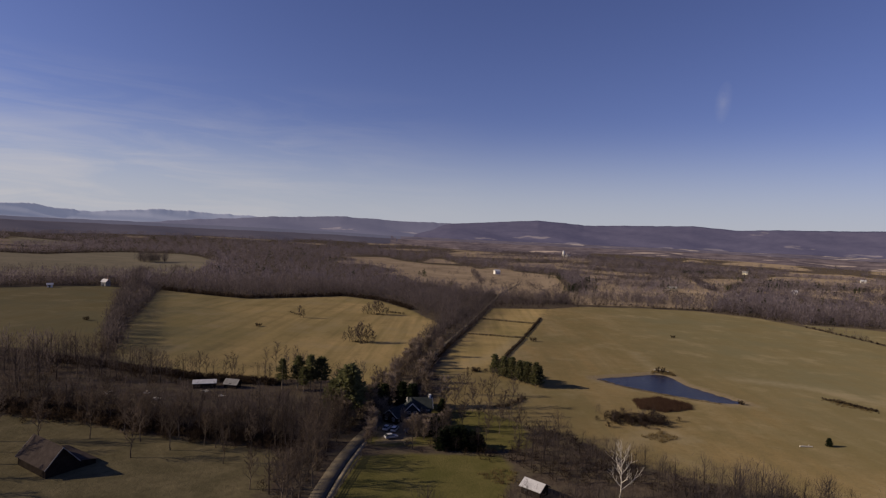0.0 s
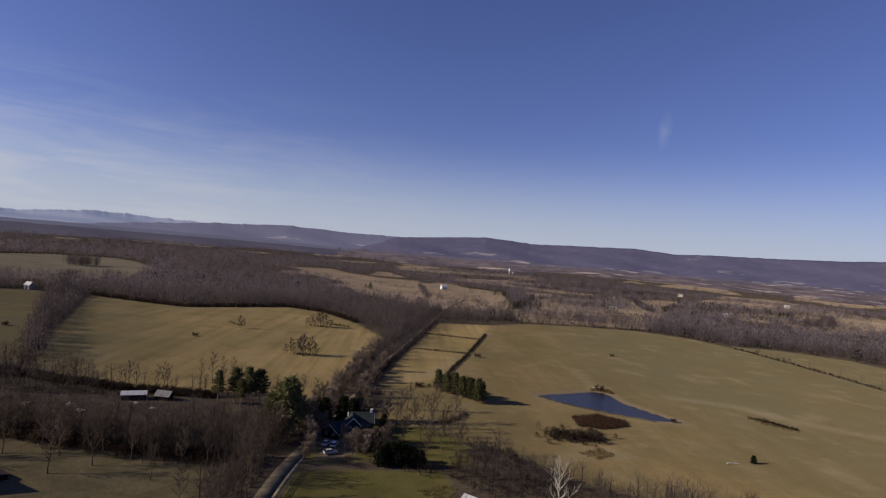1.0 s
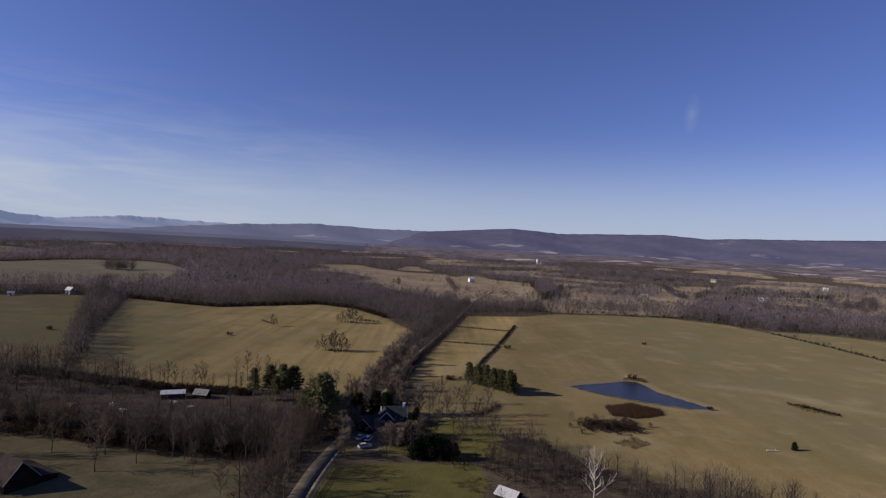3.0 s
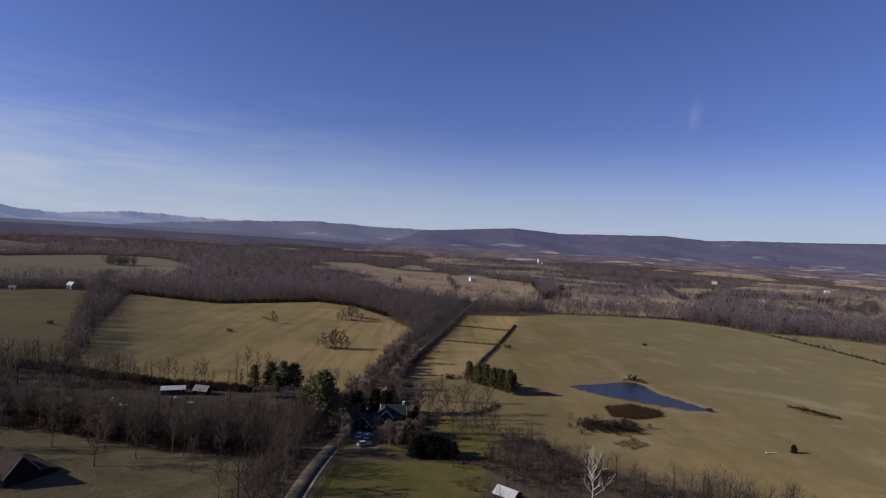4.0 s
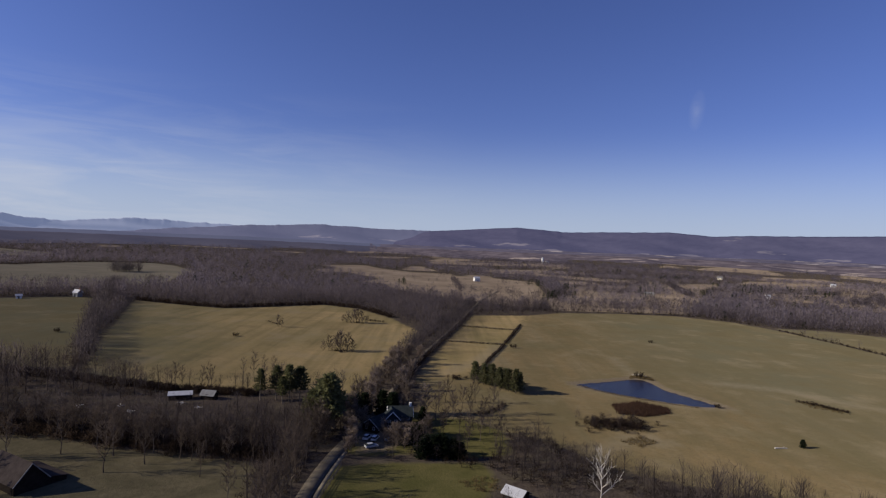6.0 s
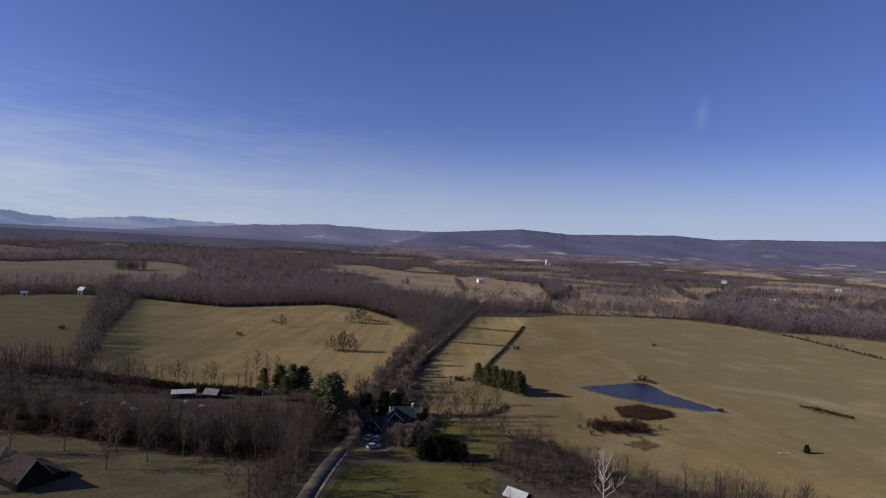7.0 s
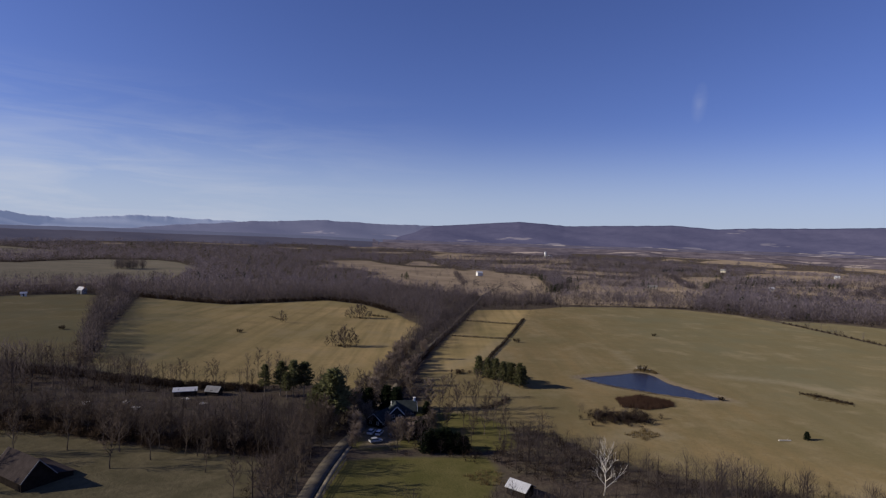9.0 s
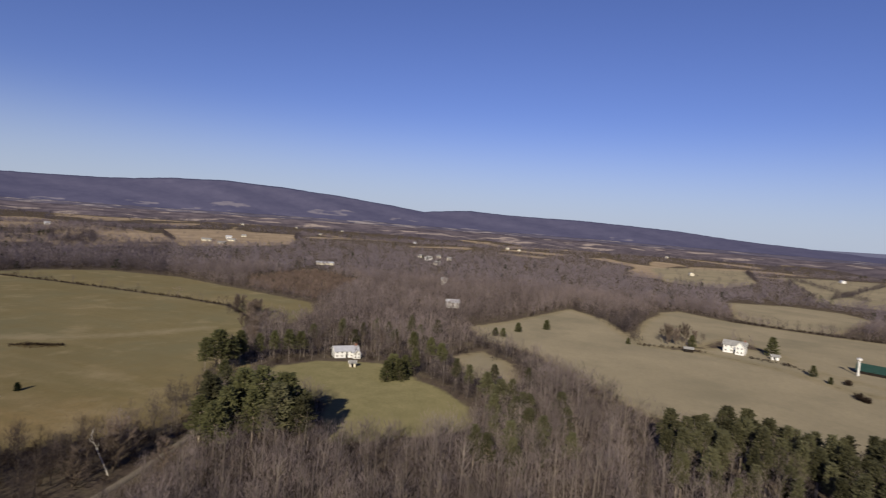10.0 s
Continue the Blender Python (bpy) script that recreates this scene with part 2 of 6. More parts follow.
def ground_material():
    """Leaf litter, with dry grass, mown lawn and bare soil where the sheet's own land-cover values say so."""
    m = bpy.data.materials.new("farmland")
    m.use_nodes = True
    tree = m.node_tree
    link = tree.links.new
    bsdf = matte(tree)
    coord = tree.nodes.new("ShaderNodeTexCoord")

    def grain(scale, detail=4.0, stretch=None):
        n = node(tree, "ShaderNodeTexNoise", Scale=scale, Detail=detail, Roughness=0.62)
        if stretch:
            mp = tree.nodes.new("ShaderNodeMapping")
            mp.inputs["Scale"].default_value, mp.inputs["Rotation"].default_value = stretch[0], (0, 0, radians(stretch[1]))
            link(coord.outputs["Object"], mp.inputs[0]); link(mp.outputs[0], n.inputs["Vector"])
        else:
            link(coord.outputs["Object"], n.inputs["Vector"])
        return n.outputs["Fac"]

    def span(value, lo, hi, a=0.0, b=1.0):
        n = tree.nodes.new("ShaderNodeMapRange")
        for key, v in (("From Min", lo), ("From Max", hi), ("To Min", a), ("To Max", b)):
            n.inputs[key].default_value = v
        link(value, n.inputs["Value"])
        return n.outputs[0]

    def mixed(fac, a, b):
        n = tree.nodes.new("ShaderNodeMix"); n.data_type = "RGBA"
        link(fac, n.inputs["Factor"])
        for key, v in (("A", a), ("B", b)):
            if isinstance(v, tuple):
                n.inputs[key].default_value = (*v, 1)
            else:
                link(v, n.inputs[key])
        return n.outputs["Result"]

    def cover(name, jitter, soft):
        at = tree.nodes.new("ShaderNodeAttribute")
        at.attribute_name = name
        add = tree.nodes.new("ShaderNodeMath"); add.operation = "MULTIPLY_ADD"
        add.inputs[1].default_value = jitter
        link(span(edge, 0.2, 0.8, -1.0, 1.0), add.inputs[0]); link(at.outputs["Fac"], add.inputs[2])
        return span(add.outputs[0], -soft, soft)

    fine, mid, broad, edge = grain(1.3), grain(0.12), grain(0.016), grain(0.22)
    streak = grain(0.05, 3.0, ((2.6, 0.12, 1.0), 8))
    litter = mixed(span(fine, 0.3, 0.7), (0.034, 0.027, 0.023), (0.085, 0.068, 0.057))
    litter = mixed(span(mid, 0.45, 0.7), litter, (0.085, 0.072, 0.052))
    patchy, tuftsy = grain(0.022, 3.0), grain(0.4, 4.0)
    dry = mixed(span(broad, 0.32, 0.68), (0.132, 0.103, 0.052), (0.190, 0.141, 0.074))
    dry = mixed(span(streak, 0.45, 0.75, 0.0, 0.4), dry, (0.115, 0.103, 0.055))
    dry = mixed(span(patchy, 0.48, 0.66, 0.0, 0.65), dry, (0.116, 0.102, 0.054))
    blot, vague = grain(0.045, 3.0, ((1.0, 0.2, 1.0), 4)), grain(0.007, 2.0)
    dry = mixed(span(blot, 0.5, 0.7, 0.0, 0.4), dry, (0.205, 0.170, 0.108))
    dry = mixed(span(blot, 0.48, 0.34, 0.0, 0.4), dry, (0.110, 0.092, 0.050))
    dry = mixed(span(vague, 0.5, 0.62, 0.0, 0.6), dry, (0.133, 0.114, 0.062))
    dry = mixed(span(mid, 0.52, 0.78, 0.0, 0.5), dry, (0.205, 0.168, 0.105))
    dry = mixed(span(tuftsy, 0.5, 0.75, 0.0, 0.4), dry, (0.090, 0.076, 0.042))
    dry = mixed(span(fine, 0.3, 0.8, 0.0, 0.4), dry, (0.085, 0.072, 0.040))
    hay = mixed(span(broad, 0.3, 0.7), (0.158, 0.140, 0.102), (0.214, 0.186, 0.134))
    hay = mixed(span(tuftsy, 0.4, 0.8, 0.0, 0.5), hay, (0.132, 0.119, 0.089))
    hay = mixed(span(patchy, 0.5, 0.75, 0.0, 0.6), hay, (0.120, 0.111, 0.083))
    gold = mixed(span(broad, 0.32, 0.68), (0.218, 0.168, 0.080), (0.310, 0.230, 0.115))
    gold = mixed(span(streak, 0.4, 0.7, 0.0, 0.55), gold, (0.136, 0.114, 0.054))
    gold = mixed(span(patchy, 0.5, 0.72, 0.0, 0.6), gold, (0.192, 0.146, 0.074))
    gold = mixed(span(tuftsy, 0.5, 0.75, 0.0, 0.35), gold, (0.110, 0.090, 0.044))
    gold = mixed(span(vague, 0.48, 0.62, 0.0, 0.5), gold, (0.136, 0.120, 0.056))
    gold = mixed(span(blot, 0.54, 0.7, 0.0, 0.5), gold, (0.235, 0.190, 0.105))
    dry = mixed(cover("gold", 3.0, 6.0), dry, gold)
    shade_of_green = tree.nodes.new("ShaderNodeMath"); shade_of_green.operation = "MULTIPLY"
    link(span(patchy, 0.38, 0.62, 0.85, 0.3), shade_of_green.inputs[1])
    link(cover("olive", 22.0, 34.0), shade_of_green.inputs[0])
    dry = mixed(shade_of_green.outputs[0], dry, (0.113, 0.105, 0.065))
    cloud = grain(0.034, 5.0)
    dry = mixed(span(streak, 0.5, 0.7, 0.0, 0.18), dry, (0.105, 0.090, 0.048))
    dry = mixed(span(cloud, 0.54, 0.68, 0.0, 0.34), dry, (0.230, 0.188, 0.122))
    dry = mixed(span(cloud, 0.46, 0.34, 0.0, 0.35), dry, (0.105, 0.088, 0.048))
    # Far pastures: greyer and paler than near grass, distance haze in the colour.
    hazy_lea = mixed(span(broad, 0.3, 0.7), (0.158, 0.124, 0.092), (0.262, 0.208, 0.154))
    hazy_lea = mixed(span(mid, 0.5, 0.75, 0.0, 0.5), hazy_lea, (0.112, 0.090, 0.072))
    dry = mixed(cover("hazy_lea", 6.0, 10.0), dry, hazy_lea)
    dry = mixed(cover("hay", 4.0, 8.0), dry, hay)
    worn = tree.nodes.new("ShaderNodeMath"); worn.operation = "MULTIPLY"
    worn.inputs[1].default_value = 0.55
    link(cover("worn", 4.0, 5.0), worn.inputs[0])
    dry = mixed(worn.outputs[0], dry, (0.200, 0.172, 0.118))
    green = mixed(span(mid, 0.3, 0.75), (0.132, 0.121, 0.066), (0.180, 0.160, 0.090))
    green = mixed(span(fine, 0.4, 0.8, 0.0, 0.4), green, (0.055, 0.060, 0.022))
    # Deeper green, darkened further for the tree shade over these lawns.
    shaded_lawn = mixed(span(mid, 0.3, 0.75), (0.072, 0.070, 0.025), (0.122, 0.106, 0.044))
    shaded_lawn = mixed(span(fine, 0.4, 0.8, 0.0, 0.4), shaded_lawn, (0.050, 0.052, 0.020))
    green = mixed(cover("shaded_lawn", 2.0, 4.0), green, shaded_lawn)
    # South field: greyer grass, part of its darkness painted in for lens falloff.
    rough = mixed(span(mid, 0.35, 0.7), (0.090, 0.079, 0.047), (0.136, 0.115, 0.070))
    rough = mixed(span(tuftsy, 0.45, 0.75, 0.0, 0.6), rough, (0.060, 0.051, 0.032))
    dry = mixed(cover("rough", 3.0, 4.0), dry, rough)
    mud = mixed(span(fine, 0.3, 0.7), (0.11, 0.09, 0.06), (0.19, 0.155, 0.11))
    colour = mixed(cover("grass", 3.0, 1.6), litter, dry)
    colour = mixed(cover("lawn", 1.5, 1.2), colour, green)
    colour = mixed(cover("bare", 2.0, 1.5), colour, mud)
    link(colour, bsdf.inputs["Color"])
    b = tree.nodes.new("ShaderNodeBump")
    b.inputs["Strength"].default_value, b.inputs["Distance"].default_value = 0.7, 0.25
    link(fine, b.inputs["Height"]); link(b.outputs[0], bsdf.inputs["Normal"])
    return m


def ridge_material(name, dark, light, field, amount, haze_glow, rugged=0.5):
    """Wooded slope behind kilometres of haze, which is put into its colours and a faint emission, with a few pale
    pastures low on it.
    """
    m = bpy.data.materials.new(name)
    m.use_nodes = True
    tree = m.node_tree
    link = tree.links.new
    bsdf = tree.nodes["Principled BSDF"]
    bsdf.inputs["Roughness"].default_value, bsdf.inputs["Specular IOR Level"].default_value = 1.0, 0.0
    coord = tree.nodes.new("ShaderNodeTexCoord")
    n1 = node(tree, "ShaderNodeTexNoise", Scale=0.012, Detail=6.0, Roughness=0.7)
    link(coord.outputs["Object"], n1.inputs["Vector"])
    mix = tree.nodes.new("ShaderNodeMix"); mix.data_type = "RGBA"
    mix.inputs["A"].default_value, mix.inputs["B"].default_value = (*dark, 1), (*light, 1)
    drift = tree.nodes.new("ShaderNodeMapRange")
    for key, v in (("From Min", 0.5 - rugged), ("From Max", 0.5 + rugged)):
        drift.inputs[key].default_value = v
    link(n1.outputs["Fac"], drift.inputs["Value"]); link(drift.outputs[0], mix.inputs["Factor"])
    at = tree.nodes.new("ShaderNodeAttribute"); at.attribute_name = "pasture"
    edge = tree.nodes.new("ShaderNodeMapRange")
    for key, v in (("From Min", 0.80), ("From Max", 0.92), ("To Max", amount)):
        edge.inputs[key].default_value = v
    ragged = tree.nodes.new("ShaderNodeMath"); ragged.operation = "MULTIPLY_ADD"
    n2 = node(tree, "ShaderNodeTexNoise", Scale=0.016, Detail=5.0, Roughness=0.6)
    along_slope = tree.nodes.new("ShaderNodeMapping")
    along_slope.inputs["Scale"].default_value = (0.45, 0.45, 3.0)
    link(coord.outputs["Object"], along_slope.inputs[0]); link(along_slope.outputs[0], n2.inputs["Vector"])
    ragged.inputs[1].default_value = 0.36
    link(at.outputs["Fac"], ragged.inputs[0]); link(n2.outputs["Fac"], ragged.inputs[2])
    link(ragged.outputs[0], edge.inputs["Value"])
    mix2 = tree.nodes.new("ShaderNodeMix"); mix2.data_type = "RGBA"
    mix2.inputs["B"].default_value = (*field, 1)
    link(edge.outputs[0], mix2.inputs["Factor"]); link(mix.outputs["Result"], mix2.inputs["A"])
    link(mix2.outputs["Result"], bsdf.inputs["Base Color"])
    # Faint bluish emission stands in for the haze before the slope.
    bsdf.inputs["Emission Color"].default_value, bsdf.inputs["Emission Strength"].default_value = (*haze_glow, 1), 1.0
    return m


# ---- mesh helpers ----
class Geo:
    """Points and faces gathered for one mesh."""

    def __init__(self):
        self.v, self.f = [], []

    def face(self, *points):
        n = len(self.v)
        self.v.extend(tuple(p) for p in points)
        self.f.append(tuple(range(n, n + len(points))))

    def box(self, lo, hi, m=None):
        n = len(self.v)
        for x in (lo[0], hi[0]):
            for y in (lo[1], hi[1]):
                for z in (lo[2], hi[2]):
                    p = Vector((x, y, z))
                    self.v.append(tuple(m @ p if m else p))
        for q in ((0, 1, 3, 2), (4, 6, 7, 5), (0, 4, 5, 1), (2, 3, 7, 6), (0, 2, 6, 4), (1, 5, 7, 3)):
            self.f.append(tuple(n + i for i in q))

    def tube(self, p0, p1, r0, r1, sides=3, cap=False):
        p0, p1 = Vector(p0), Vector(p1)
        way = (p1 - p0).normalized()
        a = way.orthogonal().normalized()
        b = way.cross(a)
        n = len(self.v)
        for p, r in ((p0, r0), (p1, r1)):
            for i in range(sides):
                t = 2 * math.pi * i / sides
                self.v.append(tuple(p + (a * math.cos(t) + b * math.sin(t)) * r))
        for i in range(sides):
            j = (i + 1) % sides
            self.f.append((n + i, n + j, n + sides + j, n + sides + i))
        if cap:
            self.f.append(tuple(n + sides + i for i in range(sides)))
            self.f.append(tuple(n + sides - 1 - i for i in range(sides)))

    def blade(self, p0, p1, width, rng):
        """One slender tapered shoot."""
        p0, p1 = Vector(p0), Vector(p1)
        side = (p1 - p0).cross(Vector((rng.uniform(-1, 1), rng.uniform(-1, 1), rng.uniform(-1, 1))))
        side = side.normalized() * width * 0.5
        self.face(p0 - side, p0 + side, p1)

    def mesh(self, name):
        me = bpy.data.meshes.new(name)
        me.from_pydata(self.v, [], self.f)
        me.update()
        return me


def part(name, geo, material, parent=None, label=""):
    me = geo.mesh(name) if isinstance(geo, Geo) else geo
    if not me.materials:
        me.materials.append(material)
    ob = new(name, me)
    if parent:
        ob.parent = parent
    return tagged(ob, label) if label else ob


def empty(name, x, y, rz=0.0, z=None):
    ob = new(name)
    ob.matrix_basis = pose(x, y, land(x, y) if z is None else z, 0, 0, rz)
    return ob


# ---- the lie of the land ----
def rolls(x, y):
    r = np.hypot(x, y)
    near = np.clip((r - 250) / 1200, 0, 1)
    h = 0.35 * np.sin(x / 41 + 0.7) * np.cos(y / 53 - 0.4) + 0.25 * np.sin((x - 1.3 * y) / 67)
    return h + near * (5 * np.sin(x / 310 + 1.0) * np.cos(y / 270) + 3 * np.sin((x + y) / 190 + 2) - 3)


def distance(x, y, corners):
    """Signed metres to the border of a plot, positive inside."""
    x, y = np.asarray(x, float), np.asarray(y, float)
    best, inside = np.full(x.shape, 1e9), np.zeros(x.shape, bool)
    for (ax, ay), (bx, by) in zip(corners, corners[1:] + corners[:1]):
        dx, dy = bx - ax, by - ay
        t = np.clip(((x - ax) * dx + (y - ay) * dy) / (dx * dx + dy * dy + 1e-9), 0, 1)
        best = np.minimum(best, np.hypot(x - ax - t * dx, y - ay - t * dy))
        cross = (ay > y) != (by > y)
        if ay != by:
            inside ^= cross & (x < (bx - ax) * (y - ay) / (by - ay) + ax)
    return np.where(inside, best, -best)


WEST_FIELD = [(-520, 430), (-403, 521), (-353, 564), (-312, 546), (-228, 380), (-178, 276), (-216, 282), (-330, 300)]
MIDDLE_FIELD = [(-295, 556), (-261, 547), (-199, 529), (-165, 553), (-118, 592), (-78, 564), (-40, 504), (-13, 437), (-20, 341),
                (-27, 278), (-31, 240), (-46, 243), (-55, 257), (-84, 253), (-118, 250), (-163, 262), (-211, 362)]
PADDOCKS = [(31, 554), (91, 571), (52, 415), (22, 304), (7, 289), (-9, 292), (5, 383)]
EAST_FIELD = [(91, 571), (132, 606), (197, 619), (257, 616), (301, 583), (318, 530), (325, 460), (328, 400), (332, 330), (329, 285),
              (300, 240), (225, 193), (207, 160), (173, 150), (138, 138), (113, 152), (100, 160), (74, 170), (56, 182), (46, 198),
              (27, 212), (19, 224), (11, 234), (-4, 256), (-10, 287), (22, 304), (52, 415)]
FAR_EAST_FIELD = [(324, 545), (365, 535), (410, 500), (430, 430), (410, 338), (387, 252), (355, 228), (305, 211), (300, 236), (334, 287), (337, 330), (333, 400), (330, 460)]
SOUTH_FIELD = [(-170, 190), (-134, 189), (-101, 178), (-51, 171), (-49, 157), (-46, 100), (-170, 100)]
LAWN = [(-30, 172), (-12, 177), (16, 180), (20, 169), (16, 155), (12, 130), (-31, 128)]
GARDEN = [(-5, 222), (12, 224), (26, 212), (28, 190), (16, 184), (-2, 187), (-7, 216)]
ORCHARD = [(-4, 258), (14, 236), (28, 213), (12, 223), (-6, 221)]
OLIVE = [(120, 330), (150, 615), (440, 600), (450, 230), (330, 180), (215, 150), (160, 160), (150, 240)]
WEST_OLIVE = [(-540, 420), (-420, 600), (-250, 570), (-215, 480), (-170, 400), (-140, 320), (-115, 240), (-200, 240)]
BARN_YARD = [(-166, 215), (-147, 229), (-80, 230), (-51, 221), (-45, 210), (-71, 201), (-123, 198), (-156, 203)]
HOUSE_LOT = [(-29, 228), (-7, 232), (-1, 187), (-21, 181), (-29, 184)]
NORTH_FIELD = [(-142, 1240), (-72, 1201), (23, 1161), (93, 1161), (184, 1089), (150, 780), (112, 655), (79, 655), (36, 704), (-14, 762), (-65, 822), (-100, 960)]
NORTHWEST_FIELD = [(-780, 900), (-690, 930), (-700, 1164), (-600, 1200), (-520, 1130), (-430, 1004), (-400, 880), (-362, 765), (-395, 690), (-450, 625), (-545, 575), (-720, 760)]
WEST_UPLAND = [(-1007, 1243), (-946, 1351), (-1050, 1560), (-1353, 1671)]
COMMONS = [(230, 1000), (500, 1250), (640, 1300), (362, 785), (278, 636), (197, 636), (125, 624), (140, 732)]
EAST_COMMONS = [(809, 1151), (827, 1060), (589, 754), (556, 790)]
HOUSE_LAWN = [(212, 157), (233, 147), (243, 132), (250, 112), (232, 95), (225, 80), (209, 63), (186, 54), (166, 72), (150, 88), (165, 101), (183, 109), (189, 131), (198, 149)]
HILL_FIELD = [(378, 117), (426, 101), (541, 70), (493, 33), (434, 14), (400, 2), (400, -36), (375, -77), (346, -98), (322, -150), (212, -118), (222, -86), (222, -60), (228, -30), (241, 0), (270, 22), (325, 65), (338, 97)]
GLADE = [(284, 96), (307, 87), (289, 65), (254, 52), (239, 59), (249, 78)]
UPPER_FIELD = [(595, -7), (635, -27), (593, -69), (575, -133), (565, -193), (540, -300), (356, -230), (356, -125), (387, -89), (430, -79), (478, -61), (472, -29)]
TOP_FIELD = [(805, -92), (853, -170), (831, -227), (760, -235), (592, -157), (590, -118), (622, -77)]
EAST_MEADOW = [(1625, 12), (1912, -256), (1289, -195), (1067, -111), (1070, -22)]
SOUTHEAST_MEADOW = [(1651, -298), (1898, -640), (955, -325), (964, -227)]
FARM_FIELD = [(760, 760), (1050, 740), (1600, 1100), (1500, 1400), (1100, 1180)]
SCRUB = [(483, 392), (604, 389), (547, 295), (403, 258), (429, 348)]
POND = [(71, 288), (90, 296), (108, 305), (113, 300), (114, 284), (131, 255), (121, 255), (105, 262), (89, 271), (78, 279)]
DRIVE_YARD = [(-27, 205), (-14, 205), (-12, 186), (-24, 183)]
FARMYARD = [(400, -34), (412, -30), (440, -60), (432, -84), (387, -92), (356, -128), (322, -150), (346, -98), (375, -77)]
SADDLE = [(520, 4), (600, -13), (522, -45), (475, -57), (422, -34), (392, 2), (436, 11)]
GRASS = [ORCHARD, FARMYARD, SADDLE, WEST_FIELD, MIDDLE_FIELD, PADDOCKS, EAST_FIELD, FAR_EAST_FIELD, SOUTH_FIELD, NORTH_FIELD, NORTHWEST_FIELD, WEST_UPLAND, COMMONS, EAST_COMMONS,
         HILL_FIELD, GLADE, UPPER_FIELD, TOP_FIELD, EAST_MEADOW, SOUTHEAST_MEADOW, FARM_FIELD]
# The two eastern meadows are listed here too, paled for haze.
HAY = [EAST_MEADOW, SOUTHEAST_MEADOW, NORTHWEST_FIELD, WEST_UPLAND, FARMYARD, SADDLE, HILL_FIELD, GLADE, UPPER_FIELD, TOP_FIELD]
LEA = [NORTH_FIELD, COMMONS, EAST_COMMONS, EAST_MEADOW, SOUTHEAST_MEADOW, FARM_FIELD]
WORN = [([(150, 303), (168, 299), (184, 291), (200, 270), (222, 255), (262, 240)], 4.0), ([(57, 195), (72, 208), (84, 206)], 2.5), ([(109, 305), (111, 335), (113, 360)], 1.5), ([(5, 300), (25, 330), (44, 390)], 3.0), ([(71, 285), (78, 276), (89, 268), (105, 259), (121, 252), (132, 252)], 1.8)]
GREEN = [LAWN, GARDEN, HOUSE_LAWN, HOUSE_LOT]
CLEARED = GRASS + GREEN + [BARN_YARD, POND, SCRUB]
ROAD = [(-36, 60), (-34, 110), (-34, 142), (-33, 166), (-31, 184), (-27, 201), (-22, 236), (-17, 274), (-11, 327), (7, 430), (30, 567), (52, 700), (90, 860)]
LANE = [(60, 112), (80, 115), (100, 118), (118, 122), (136, 127), (150, 134)]

rng = random.Random(7)
STRIPS = []
for _ in range(170):
    az, r = radians(rng.uniform(-46, 118)), rng.uniform(1000, 3900)
    x, y, turn = r * math.sin(az), r * math.cos(az), rng.uniform(0, math.pi)
    length, width = rng.uniform(60, 240) * (0.5 + r / 3000), rng.uniform(25, 75) * (0.5 + r / 3000)
    if not (radians(-36) < az < radians(-8) and r < 2300) and not (radians(48) < az < radians(88) and r < 1500):
        STRIPS.append((x, y, turn, length * (0.75 if r > 2000 else 1.0), width * (0.7 if r > 2000 else 1.0)))


def strip_distance(x, y):
    best = np.full(np.shape(x), -60.0)
    for cx, cy, turn, length, width in STRIPS:
        u = (x - cx) * math.cos(turn) + (y - cy) * math.sin(turn)
        w = (y - cy) * math.cos(turn) - (x - cx) * math.sin(turn)
        best = np.maximum(best, np.minimum(length - np.abs(u), width - np.abs(w) - 12 * np.sin(u / 60)))
    return best


def lands(x, y):
    """Height of the ground; the pond lies in a hollow."""
    x, y = np.asarray(x, float), np.asarray(y, float)
    d = distance(x, y, POND)
    flat = np.clip((-d - 3) / 25, 0, 1)
    return rolls(x, y) * flat - np.clip((d + 0.5) * 0.35, 0, 1.4) + np.clip(1 - np.abs(d + 5) / 5, 0, 1) * 0.35


def land(x, y):
    return float(lands(np.array([x]), np.array([y]))[0])


def axis(lo, hi, step, reach, growth=1.055):
    mid = list(np.arange(lo, hi + step, step))
    out, s = [mid[-1]], step
    while out[-1] < reach:
        s *= growth
        out.append(out[-1] + s)
    back, s = [mid[0]], step
    while back[-1] > -reach:
        s *= growth
        back.append(back[-1] - s)
    return np.array(back[:0:-1] + mid + out[1:])


def grid_mesh(name, xs, ys, heights):
    gx, gy = np.meshgrid(xs, ys)
    gz = heights(gx, gy)
    nx, ny = len(xs), len(ys)
    co = np.stack([gx, gy, gz], -1).reshape(-1, 3)
    i = (np.arange(ny - 1)[:, None] * nx + np.arange(nx - 1)[None, :]).ravel()
    quads = np.stack([i, i + 1, i + nx + 1, i + nx], -1)
    return quad_mesh(name, co, quads), gx.ravel(), gy.ravel()


def quad_mesh(name, co, faces):
    me = bpy.data.meshes.new(name)
    k = faces.shape[1]
    me.vertices.add(len(co)); me.vertices.foreach_set("co", np.asarray(co, np.float32).ravel())
    me.loops.add(faces.size); me.loops.foreach_set("vertex_index", faces.astype(np.int32).ravel())
    me.polygons.add(len(faces)); me.polygons.foreach_set("loop_start", np.arange(0, faces.size, k, dtype=np.int32))
    me.update(calc_edges=True)
    return me


